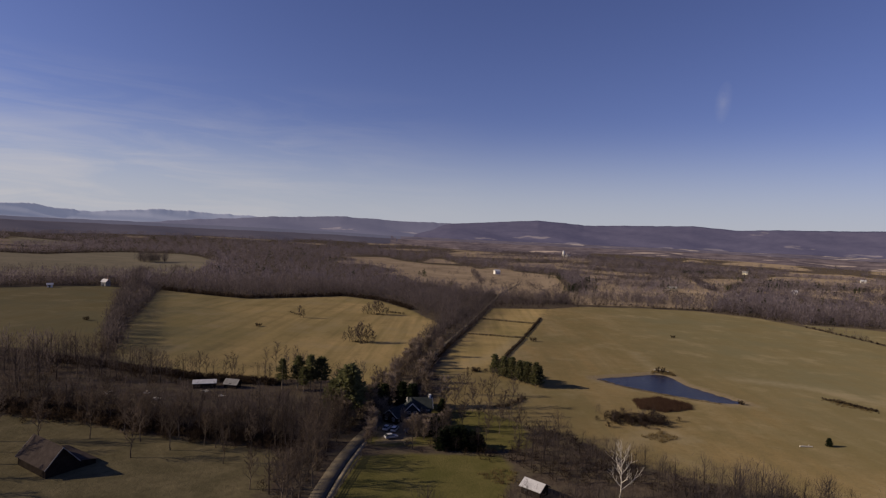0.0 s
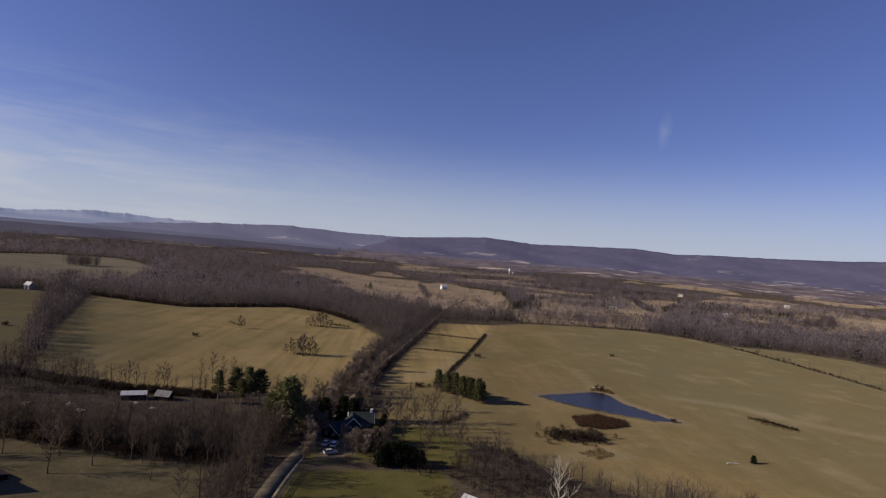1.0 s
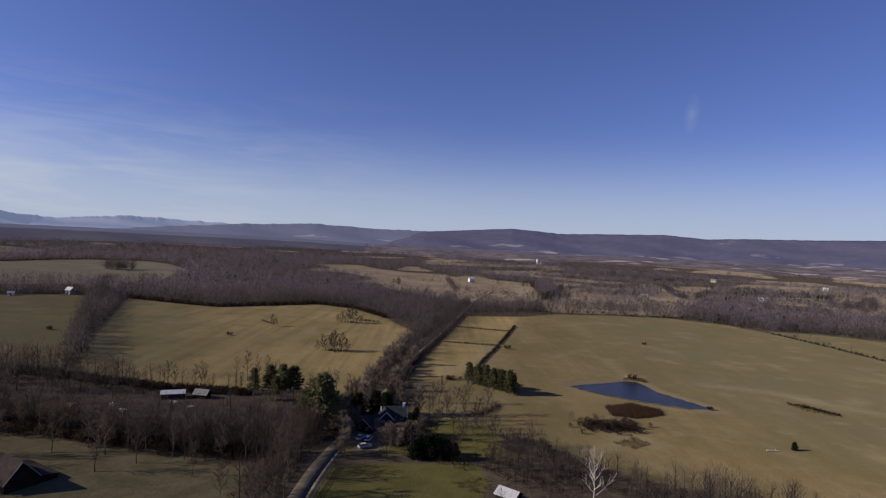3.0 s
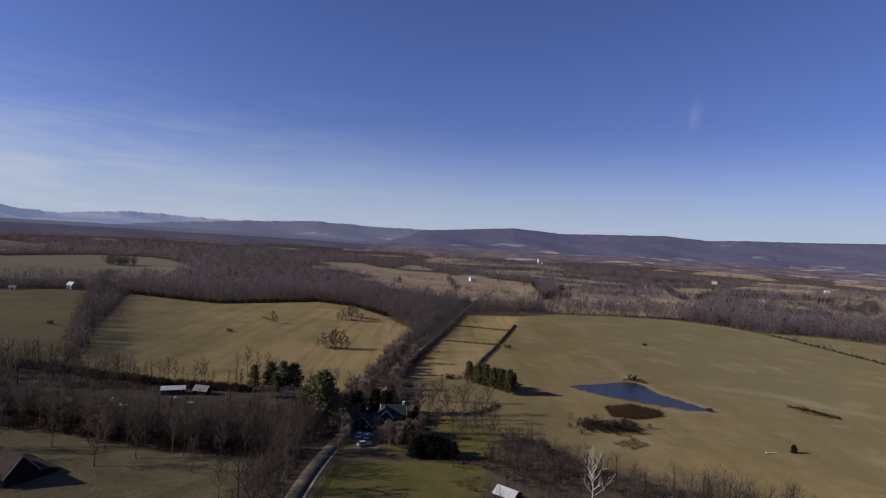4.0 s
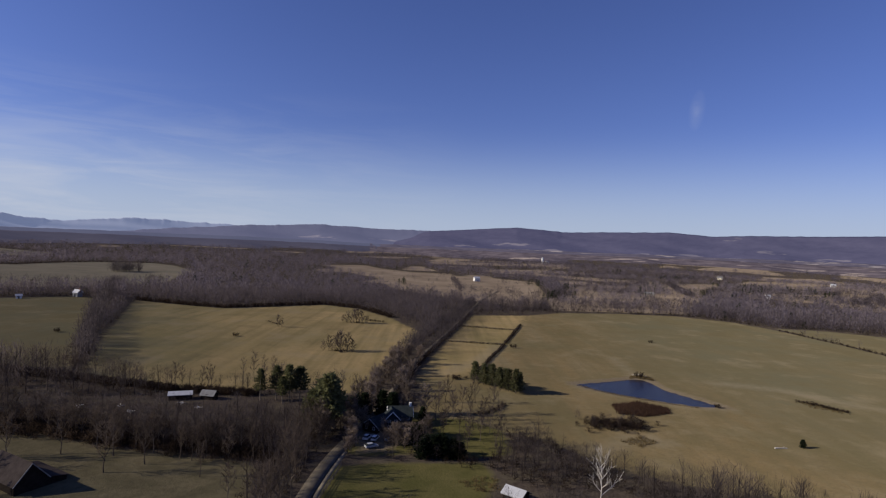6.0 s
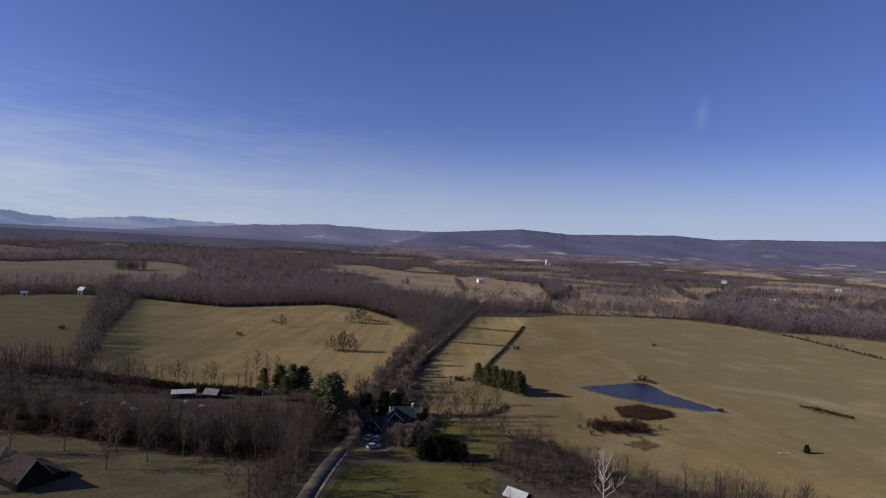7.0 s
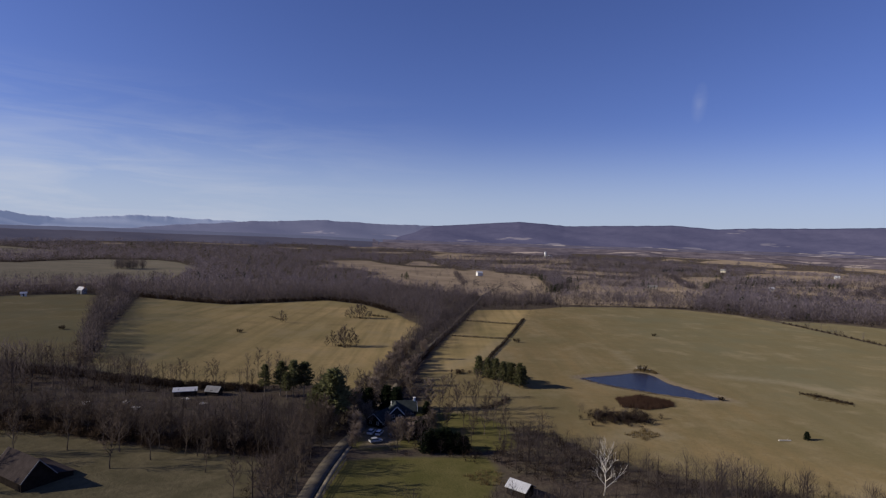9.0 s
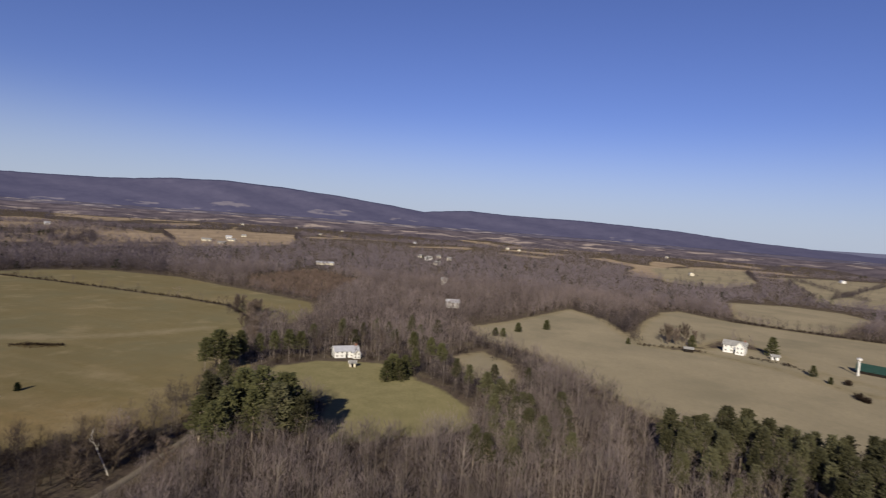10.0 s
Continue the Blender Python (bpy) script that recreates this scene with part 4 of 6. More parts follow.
def gable_house(name, label, category, x, y, rz, w, d, hw, hr, wall, roof, rows=1, across=3, ends=1, chimney=False, wing=None, porch=False, trim=None, door=True, group="", lean=None):
    """A pitched-roof building; its ridge runs along its own x."""
    trim = trim or (BROWN if wall is BROWN and category in ("barn", "shed") else WHITE)
    ob = tagged(empty(name, x, y, rz), label, category, group)
    body = Geo()
    a, b = w / 2, d / 2
    pts = [(-b, -0.5), (b, -0.5), (b, hw), (0, hw + hr), (-b, hw)]
    for sx in (-a, a):
        loop = [(sx, py, pz) for py, pz in pts]
        body.face(*(loop if sx > 0 else loop[::-1]))
    for (y0, z0), (y1, z1) in zip(pts, pts[1:] + pts[:1]):
        body.face((-a, y0, z0), (-a, y1, z1), (a, y1, z1), (a, y0, z0))
    part("wall", body, wall, ob)
    slabs = Geo()
    e, t = 0.45, 0.18
    drop = hr / b * e
    for s in (-1, 1):
        n = len(slabs.v)
        for sx in (-a - e, a + e):
            for py, pz in ((0, hw + hr + 0.03), (s * (b + e), hw - drop + 0.03), (s * (b + e), hw - drop + 0.03 + t), (0, hw + hr + 0.03 + t)):
                slabs.v.append((sx, py, pz))
        for q in ((0, 1, 2, 3), (7, 6, 5, 4), (0, 4, 5, 1), (1, 5, 6, 2), (2, 6, 7, 3)):
            slabs.f.append(tuple(n + i for i in q))
    part("roof", slabs, roof, ob)
    for sx in (-a - e - 0.03, a + e + 0.03):
        verge = Geo()
        for s in (-1, 1):
            verge.tube((sx, 0, hw + hr + 0.02), (sx, s * (b + e), hw - drop + 0.02), 0.14, 0.14, 4, True)
        part("verge_board", verge, trim, ob)
    storey = hw / rows
    for k in range(rows):
        z = k * storey + storey * 0.38
        for i in range(across):
            px = -a + w * (i + 0.5) / across
            if door and k == 0 and i == across // 2:
                continue
            window(ob, px, -b, z, min(1.1, w / across * 0.5), storey * 0.45, "s", trim)
            window(ob, px, b, z, min(1.1, w / across * 0.5), storey * 0.45, "n", trim)
        for i in range(ends):
            py = -b + d * (i + 0.5) / ends
            window(ob, a, py, z, 1.0, storey * 0.45, "e", trim)
            window(ob, -a, py, z, 1.0, storey * 0.45, "w", trim)
    if door:
        g = Geo()
        g.box((-0.5, -b - 0.06, 0), (0.5, -b + 0.02, 2.05))
        g.box((-0.6, -b - 0.08, 2.05), (0.6, -b + 0.02, 2.2))
        part("door", g, BROWN, ob)
    if chimney:
        g = Geo()
        g.box((a * 0.8, -0.4, hw), (a * 0.8 + 0.8, 0.4, hw + hr + 1.1))
        g.box((a * 0.8 - 0.08, -0.48, hw + hr + 1.1), (a * 0.8 + 0.88, 0.48, hw + hr + 1.25))
        part("chimney", g, chimney, ob)
    if porch:
        g = Geo()
        g.box((-a * 0.7, -b - 2.2, 2.5), (a * 0.7, -b, 2.68))
        for px in (-a * 0.66, 0, a * 0.66):
            g.box((px - 0.07, -b - 2.1, -0.4), (px + 0.07, -b - 1.96, 2.5))
        g.box((-a * 0.7, -b - 2.2, -0.4), (a * 0.7, -b, 0.12))
        part("porch", g, trim, ob)
    if lean:
        out, eave = lean
        g = Geo()
        g.face((a, b, -0.5), (a, b + out, -0.5), (a, b + out, eave), (a, b, hw))
        g.face((-a, b, hw), (-a, b + out, eave), (-a, b + out, -0.5), (-a, b, -0.5))
        g.face((a, b + out, -0.5), (-a, b + out, -0.5), (-a, b + out, eave), (a, b + out, eave))
        part("lean_to_wall", g, wall, ob)
        g = Geo()
        fall = (hw - eave) / out
        lo, hi = (b + out + e, eave - fall * e + 0.05), (b - 0.2, hw + fall * 0.2 - 0.3)
        for z in (0.0, t):
            g.v += [(-a - e, lo[0], lo[1] + z), (a + e, lo[0], lo[1] + z), (a + e, hi[0], hi[1] + z), (-a - e, hi[0], hi[1] + z)]
        g.f += [(3, 2, 1, 0), (4, 5, 6, 7), (0, 1, 5, 4), (1, 2, 6, 5), (2, 3, 7, 6), (3, 0, 4, 7)]
        part("lean_to_roof", g, roof, ob)
    if wing:
        wx, wd, ww, wh, whr = wing
        g = Geo()
        c = ww / 2
        front = -b - wd
        pts = [(-c, -0.5), (c, -0.5), (c, wh), (0, wh + whr), (-c, wh)]
        g.face(*[(wx + px, front, pz) for px, pz in pts])
        for (x0, z0), (x1, z1) in zip(pts[1:], pts[2:] + pts[:1]):
            g.face((wx + x0, front, z0), (wx + x0, 0, z0), (wx + x1, 0, z1), (wx + x1, front, z1))
        part("wing_wall", g, wall, ob)
        r = Geo()
        dr = whr / c * e
        for s in (-1, 1):
            n = len(r.v)
            for py in (front - e, 0.0):
                for px, pz in ((0, wh + whr + 0.03), (s * (c + e), wh - dr + 0.03), (s * (c + e), wh - dr + 0.03 + t), (0, wh + whr + 0.03 + t)):
                    r.v.append((wx + px, py, pz))
            for q in ((0, 1, 2, 3), (7, 6, 5, 4), (0, 4, 5, 1), (1, 5, 6, 2), (2, 6, 7, 3)):
                r.f.append(tuple(n + i for i in q))
        part("wing_roof", r, roof, ob)
        v = Geo()
        for s in (-1, 1):
            v.tube((wx, front - e - 0.03, wh + whr + 0.02), (wx + s * (c + e), front - e - 0.03, wh - dr + 0.02), 0.17, 0.17, 4, True)
        part("gable_trim", v, trim, ob)
        for k in range(rows):
            for px in (-c * 0.45, c * 0.45):
                window(ob, wx + px, front, k * wh / rows + wh / rows * 0.35, 1.1, wh / rows * 0.48, "s", trim)
    return ob


def facing(x, y):
    return -math.degrees(math.atan2(x, y))


gable_house("farmhouse", "narrow two-storey farmhouse with a pale tin roof by the hedgerow", "house", -353, 560, -20, 6.5, 5.5, 4.4, 2.6, GREY_ROOF, TIN_ROOF, 2, 3, 2, BRICK)
gable_house("shed", "small white shed at the edge of the field", "shed", -386, 527, facing(-386, 527), 4.5, 3.5, 2.6, 1.2, WHITE, TIN_ROOF, 1, 2)
gable_house("house", "large dark house with white gable trim among bare trees", "house", -12.5, 214, 10, 8.6, 6.4, 4.0, 2.8, DARK_ROOF, DARK_ROOF, 2, 3, 2, WHITE, (-3.4, 4.0, 5.2, 4.2, 2.6))
gable_house("garage", "low dark garage with white gable trim beside the house", "garage", -20.5, 207, 62, 8, 6.2, 2.6, 2.2, BROWN, DARK_ROOF, 1, 3, 2)
gable_house("shed", "dark wooden shed with a pale metal roof at the lawn's edge", "shed", 23.6, 155, -38, 5.8, 4.6, 2.2, 1.3, BROWN, TIN_ROOF, 1, 2, 1)
gable_house("barn", "big dark wooden barn with a grey roof in the field", "barn", -110, 151.2, -29, 15, 8.0, 2.7, 4.5, BROWN, BARN_ROOF, 1, 0, 0, trim=GREY_ROOF, lean=(4.8, 1.3))
gable_house("shed", "long low shed with a white metal roof below the tree row", "shed", -104, 234, facing(-104, 234) - 4, 8.5, 4.4, 2.2, 0.9, BROWN, TIN_ROOF, 1, 3)
gable_house("shed", "small grey lean shed with a pale roof beside the long shed", "shed", -93.0, 236, -8, 5.5, 3.8, 1.9, 1.5, BROWN, GREY_ROOF, 1, 2)
gable_house("house", "white two-storey house with a grey roof above its lawn", "house", 250, 141, facing(250, 141) + 14, 12, 7, 3.4, 1.8, WHITE, TIN_ROOF, 2, 5, 2, BRICK, (4.6, 2.4, 3.6, 2.9, 1.2))
gable_house("shed", "small cream garden shed on the lawn before the white house", "shed", 234.5, 128, facing(234, 128), 2.8, 2.4, 2.0, 0.8, CREAM, GREY_ROOF, 1, 2, 1)
gable_house("house", "white house deep in the bare woods", "house", 458, 158, facing(458, 158) + 8, 11, 7, 4.6, 2.2, WHITE, TIN_ROOF, 2, 3, 2)
gable_house("house", "small white house in the bare woods", "house", 621, 227, facing(621, 227), 6, 8, 6.0, 2.4, WHITE, GREY_ROOF, 2, 2, 2)
gable_house("house", "white farmhouse with two gables on the hill field", "house", 417, -54, facing(417, -54) - 8, 13, 7, 5.2, 2.6, WHITE, GREY_ROOF, 2, 4, 2, BRICK, (3.8, 3.2, 5.2, 5.2, 2.8))
gable_house("garage", "small white outbuilding under a dark evergreen", "garage", 409, -76, facing(409, -76), 4.2, 3.6, 2.2, 1.0, WHITE, GREY_ROOF, 1, 2, 1)
gable_house("shed", "weathered grey shed beside the field track", "shed", 398, -25, facing(398, -25) + 10, 5.5, 3.6, 2.2, 0.9, BROWN, GREY_ROOF, 1, 2, 1)
gable_house("barn", "low barn with a dark green metal roof", "barn", 402, -127, facing(402, -127) - 6, 18, 11, 1.9, 3.4, BROWN, GREEN_ROOF, 1, 5, 2)
gable_house("house", "long pale single-storey house beyond the tree row", "house", 331, 893, facing(331, 893) + 6, 13, 7, 3.0, 2.0, CREAM, GREY_ROOF, 1, 4, 2)
gable_house("farmhouse", "bright white farmhouse at the edge of the far pasture", "house", 69, 1042, facing(69, 1042) + 25, 10, 8, 5.2, 2.8, WHITE, TIN_ROOF, 2, 3, 2)
gable_house("house", "white house among scattered trees", "house", 540, 932, facing(540, 932) + 15, 7, 6, 4.6, 2.2, WHITE, TIN_ROOF, 2, 3, 2)
gable_house("house", "pale house among scattered trees", "house", 716, 1451, facing(716, 1451) - 10, 12, 9, 5.2, 2.6, CREAM, GREY_ROOF, 2, 3, 2)
gable_house("house", "white house beside a far pasture", "house", 914, 1317, facing(914, 1317) + 10, 10, 8, 4.8, 2.6, WHITE, TIN_ROOF, 2, 4, 2)
gable_house("barn", "long white barn in the woods", "barn", 691, 431, facing(691, 431), 24, 8, 3.0, 1.6, CREAM, TIN_ROOF, 1, 6, 1)
for x, y, rz, w, d, hw, wall in ((928, 864, 8, 18, 8, 3.2, CREAM), (985, 850, -12, 16, 8, 3.2, CREAM), (1040, 905, 5, 12, 8, 4.2, WHITE), (900, 800, 4, 14, 6, 2.6, CREAM), (1120, 930, 0, 10, 7, 3.5, CREAM)):
    gable_house("farm_building", "pale farm building with a metal roof in the far pasture", "barn", x, y, facing(x, y) + rz, w, d, hw, 2.6, wall, GREY_ROOF if wall is CREAM else TIN_ROOF, 1, 4, 1, group="farm buildings")
for x, y, rz, w, hw, wall in ((1035, 412, 10, 10, 4.8, WHITE), (1075, 385, -15, 9, 4.6, CREAM), (1000, 402, 30, 9, 4.6, WHITE), (1120, 425, 0, 10, 4.8, CREAM), (905, 345, -20, 9, 4.6, CREAM), (1065, 445, 20, 9, 4.8, CREAM)):
    gable_house("house", "pale house of a hamlet in the woods", "house", x, y, facing(x, y) + rz, w, 7, hw, 2.6, wall, GREY_ROOF, 2, 3, 2, group="houses of the hamlet")
far = random.Random(21)
for _ in range(11):
    az, r = radians(far.uniform(48, 105)), far.uniform(1000, 2700)
    x, y = r * math.sin(az), r * math.cos(az)
    if math.degrees(az) < -8 and r < 2200 or 48 < math.degrees(az) < 88 and r < 1500:
        continue
    k = far.random()
    gable_house("house", "small pale house far out on the plain", "house", x, y, far.uniform(0, 180), far.uniform(8, 14), far.uniform(6, 9), far.uniform(3, 5), 2.5,
                WHITE if k < 0.2 else CREAM, TIN_ROOF if k < 0.15 else GREY_ROOF, 2, 3, 1, group="houses on the plain")


def silo(x, y, height, radius, label):
    ob = tagged(empty("silo", x, y), label, "silo")
    g = Geo()
    g.tube((0, 0, -0.5), (0, 0, height), radius, radius, 16)
    part("shaft", g, WHITE, ob)
    c = Geo()
    for i in range(4):
        t0, t1 = i / 4 * math.pi / 2, (i + 1) / 4 * math.pi / 2
        c.tube((0, 0, height + radius * math.sin(t0)), (0, 0, height + radius * math.sin(t1)), radius * math.cos(t0) * 1.03, max(0.02, radius * math.cos(t1)), 16)
    part("dome", c, TIN_ROOF, ob)


silo(428, 2372, 20, 4.5, "tall white farm silo far across the plain")
gable_house("barn", "white barn beside the far silo", "barn", 446, 2368, 40, 20, 11, 6, 4, WHITE, TIN_ROOF, 1, 4, 1)


def water_tower(x, y):
    ob = tagged(empty("water_tower", x, y), "slim white tank tower beside the green-roofed barn", "tower")
    g = Geo()
    g.tube((0, 0, -0.4), (0, 0, 8.6), 0.55, 0.45, 14)
    part("shaft", g, WHITE, ob)
    t = Geo()
    t.tube((0, 0, 8.6), (0, 0, 9.2), 0.5, 1.25, 14)
    t.tube((0, 0, 9.2), (0, 0, 10.2), 1.25, 1.25, 14, True)
    part("tank", t, WHITE, ob)
    k = Geo()
    k.tube((0, 0, 10.2), (0, 0, 10.7), 1.3, 0.1, 14)
    part("cap", k, TIN_ROOF, ob)


water_tower(391, -115)


# ---- vehicles ----
def vehicle(x, y, rz, paint, label, van=False):
    ob = tagged(empty("car", x, y, rz), label, "car")
    ob.matrix_basis = ob.matrix_basis @ pose(0, 0, 0.12)
    side = [(-2.2, 0.35), (2.2, 0.35), (2.25, 0.75), (1.3, 0.95), (-2.25, 1.0)]
    roof = [(1.05, 0.95), (0.35, 1.5), (-1.5 if not van else -2.05, 1.52), (-2.1 if not van else -2.2, 1.0)]
    for name, outline, half, top, material in (("body", side, 0.9, 0.86, paint), ("cabin", roof, 0.82, 0.66, GLASS)):
        g = Geo()
        n = len(outline)
        lo = min(z for _, z in outline)
        hi = max(z for _, z in outline)
        for s in (-1, 1):
            for px, pz in outline:
                g.v.append((px, s * (half + (top - half) * (pz - lo) / (hi - lo)), pz))
        g.f.append(tuple(range(n)))
        g.f.append(tuple(range(2 * n - 1, n - 1, -1)))
        for i in range(n):
            j = (i + 1) % n
            g.f.append((i, n + i, n + j, j))
        part(name, g, material, ob)
    g = Geo()
    g.box((-1.45 if not van else -2.0, -0.66, 1.5), (0.3, 0.66, 1.56))
    part("roof_panel", g, paint, ob)
    for px in (-1.35, 1.4):
        for s in (-1, 1):
            t = Geo()
            t.tube((px, s * 0.72, 0.33), (px, s * 0.93, 0.33), 0.33, 0.33, 14, True)
            wheel = part("wheel", t, RUBBER, ob)
            k = Geo()
            k.tube((px, s * 0.931, 0.33), (px, s * 0.945, 0.33), 0.2, 0.18, 10, True)
            part("rim", k, STEEL, wheel)
    for s in (-0.6, 0.6):
        k = Geo()
        k.box((2.2, s - 0.2, 0.62), (2.27, s + 0.2, 0.74))
        part("headlight", k, GLASS, ob)
    return ob


vehicle(-22.4, 196.5, 75, CAR_WHITE, "white car parked on the dark drive")
vehicle(-19.6, 196, 78, CAR_WHITE, "white van parked beside the house", True)
vehicle(-20.0, 188.5, 30, CAR_SILVER, "silver car parked on the gravel drive")
vehicle(-14.5, 194.5, 60, CAR_DARK, "dark car parked on the gravel drive")


# ---- small things outdoors ----
def scrap_heap(x, y, seed):
    r = random.Random(seed)
    ob = tagged(empty("scrap_heap", x, y, r.uniform(0, 180)), "heap of pale weathered boards and sheets in the yard", "scrap heap", "scrap heaps of the yard")
    for k in range(6):
        g = Geo()
        g.box((-1.3, -0.25, 0), (1.3, 0.25, 0.06), pose(r.uniform(-0.8, 0.8), r.uniform(-0.8, 0.8), 0.06 + k * 0.09, r.uniform(-6, 6), r.uniform(-4, 4), r.uniform(0, 180)))
        part("board", g, PALE_BARK if k % 2 else TIN_ROOF, ob)


def marker_post(x, y):
    ob = tagged(empty("marker_post", x, y), "short white roadside post with a rounded box on it", "post")
    g = Geo()
    g.box((-0.07, -0.07, -0.4), (0.07, 0.07, 1.05))
    part("post", g, WHITE, ob)
    g = Geo()
    g.box((-0.16, -0.3, 1.05), (0.16, 0.3, 1.25))
    g.tube((0, -0.3, 1.25), (0, 0.3, 1.25), 0.16, 0.16, 12, True)
    part("box", g, WHITE, ob)


def boulder(x, y, size, seed):
    r = random.Random(seed)
    bm = bmesh.new()
    bmesh.ops.create_icosphere(bm, subdivisions=2, radius=size)
    for v in bm.verts:
        v.co *= r.uniform(0.8, 1.15)
        v.co.z *= 0.65
    me = bpy.data.meshes.new("boulder")
    bm.to_mesh(me)
    bm.free()
    ob = part("boulder", me, GRAVEL_ROCK)
    ob.location = (x, y, land(x, y) + size * 0.2)
    tagged(ob, "pale rough boulder at the head of the pond", "boulder", "boulders by the pond")


for k, (x, y) in enumerate(((-136, 219), (-122, 221), (-101, 228), (-92, 222), (-114, 214))):
    scrap_heap(x, y, 50 + k)
marker_post(-27.4, 189.5)
for k, (x, y, size) in enumerate(((111, 311, 1.3), (113.5, 312, 1.0), (115, 310, 0.8), (109, 312.5, 0.7), (112.5, 314, 0.9))):
    boulder(x, y, size, 70 + k)
LOG = Geo()
LOG.tube((-2.4, 0, 0.22), (2.2, 0.3, 0.2), 0.26, 0.18, 9, True)
LOG.tube((0.6, 0.1, 0.3), (1.5, 1.1, 0.7), 0.1, 0.04, 5, True)
log = part("fallen_log", LOG, PALE_BARK)
log.location = (126, 204, land(126, 204))
tagged(log, "pale bleached log lying in the pasture grass", "log")

# ---- fences ----
POST_MESH = Geo()
POST_MESH.box((-0.08, -0.08, -0.4), (0.08, 0.08, 1.35))
POST_MESH = POST_MESH.mesh("post")
POST_MESH.materials.append(POST)


def fence(line, label, step=3.2):
    ob = tagged(empty("fence", *line[0], z=0), label, "fence")
    ox, oy = line[0]
    for (ax, ay), (bx, by) in zip(line, line[1:]):
        n = max(1, round(math.hypot(bx - ax, by - ay) / step))
        for i in range(n):
            x0, y0, x1, y1 = [v0 + (v1 - v0) * k / n for k in (i, i + 1) for v0, v1 in ((ax, bx), (ay, by))]
            z0, z1 = land(x0, y0), land(x1, y1)
            p = new("post", POST_MESH)
            p.parent = ob
            p.matrix_basis = pose(x0 - ox, y0 - oy, z0)
            g = Geo()
            for h in (0.45, 0.8, 1.15):
                g.tube((x0 - ox, y0 - oy, z0 + h), (x1 - ox, y1 - oy, z1 + h), 0.07, 0.07, 4)
            part("rail", g, POST, ob)


fence([(21, 296), (36, 352), (47, 392)], "dark post-and-rail fence along the paddock")
fence([(48, 398), (66, 470), (73, 500)], "dark post-and-rail fence along the paddock")
fence([(47, 392), (8, 398)], "dark cross fence between two paddocks")
fence([(66, 466), (20, 478)], "dark cross fence between two paddocks")
fence([(-30, 128), (-29, 150), (-27, 172)], "low dark fence between road verge and lawn")


# ---- single trees and clumps ----
gen = random.Random(5)
PROTOS = []
for k, (h, s, l) in enumerate(((15, 4.6, 12), (13, 4.2, 11), (16.5, 4.0, 13), (11, 4.4, 10), (14, 3.4, 12), (12.5, 5.0, 11))):
    PROTOS.append((h, tree_thing("bare_tree", *bare_tree(40 + k, h, s, l), BARK, TWIG, "leafless grey-brown broadleaf tree in winter")))
SLIM = [(h, tree_thing("bare_tree", *bare_tree(60 + k, h, s, 9, 4, 8, 0.011, 0.015, 0.35), BARK, TWIG, "slender leafless tree in a field row")) for k, (h, s) in enumerate(((12, 2.2), (13.5, 2.6), (10.5, 2.0)))]
BUSHY = [(h, tree_thing("bare_tree", *bare_tree(80 + k, h, s, 15, 6, 17, 0.016, 0.03, 0.08, 0.085, 1.4), BARK, PALE_TWIG, "bushy leafless hedgerow tree with many fine twigs")) for k, (h, s) in enumerate(((8.5, 3.4), (7.5, 3.8), (9.5, 3.6)))]
WOODLAND = [(h, tree_thing("bare_tree", *bare_tree(70 + k, h, s, 11, 4, 14, 0.012, 0.012, 0.42), PALE_TRUNK, TWIG, "tall slender woodland tree with a pale straight trunk")) for k, (h, s) in enumerate(((16, 3.0), (17, 3.4), (15, 2.8), (18, 3.2)))]
used = set()


def plant(kinds, x, y, height, group, label=""):
    """Sets one tree of the kinds given; the first of each kind is the original itself."""
    k = gen.randrange(len(kinds))
    h, ob = kinds[k]
    s = height / h
    m = pose(x, y, land(x, y), 0, 0, gen.uniform(0, 360)) @ Matrix.Diagonal((s * gen.uniform(0.9, 1.12), s * gen.uniform(0.9, 1.12), s, 1))
    if ob.name in used:
        ob = copy_thing(ob, m)
    else:
        used.add(ob.name)
    ob.matrix_basis = m
    tagged(ob, label, group=group)
    return ob


for x, y in along([(-204, 266), (-157, 255), (-114, 245), (-82, 243), (-70, 240)], 4.2, 1.2, gen):
    plant(SLIM, x, y, gen.uniform(9, 14), "trees of the field row")
for x, y in along([(-165, 194), (-149, 194), (-124, 188), (-101, 181), (-77, 176), (-52, 174)], 3.4, 2.4, gen):
    plant(PROTOS[:5], x, y, gen.uniform(9, 14), "trees of the barn yard belt")
for x, y in along([(-29, 228), (-25, 270)], 6.0, 1.5, gen) + along([(-24, 273), (-19, 326), (-17, 340)], 3.0, 1.5, gen) + along([(-18, 234), (-14, 272), (-9, 322), (-6, 345)], 13.0, 0.8, gen) + along([(-37, 190), (-33, 215)], 3.4, 1.2, gen):
    plant(BUSHY, x + gen.uniform(-2.0, 1.0), y, gen.uniform(7, 11), "trees of the road hedge")
for x, y in along([(-41, 128), (-39, 168), (-38, 190)], 4.6, 1.8, gen):
    plant(PROTOS[:5], x, y, gen.uniform(11, 16), "trees of the road verge", "leafless tree beside the narrow road")
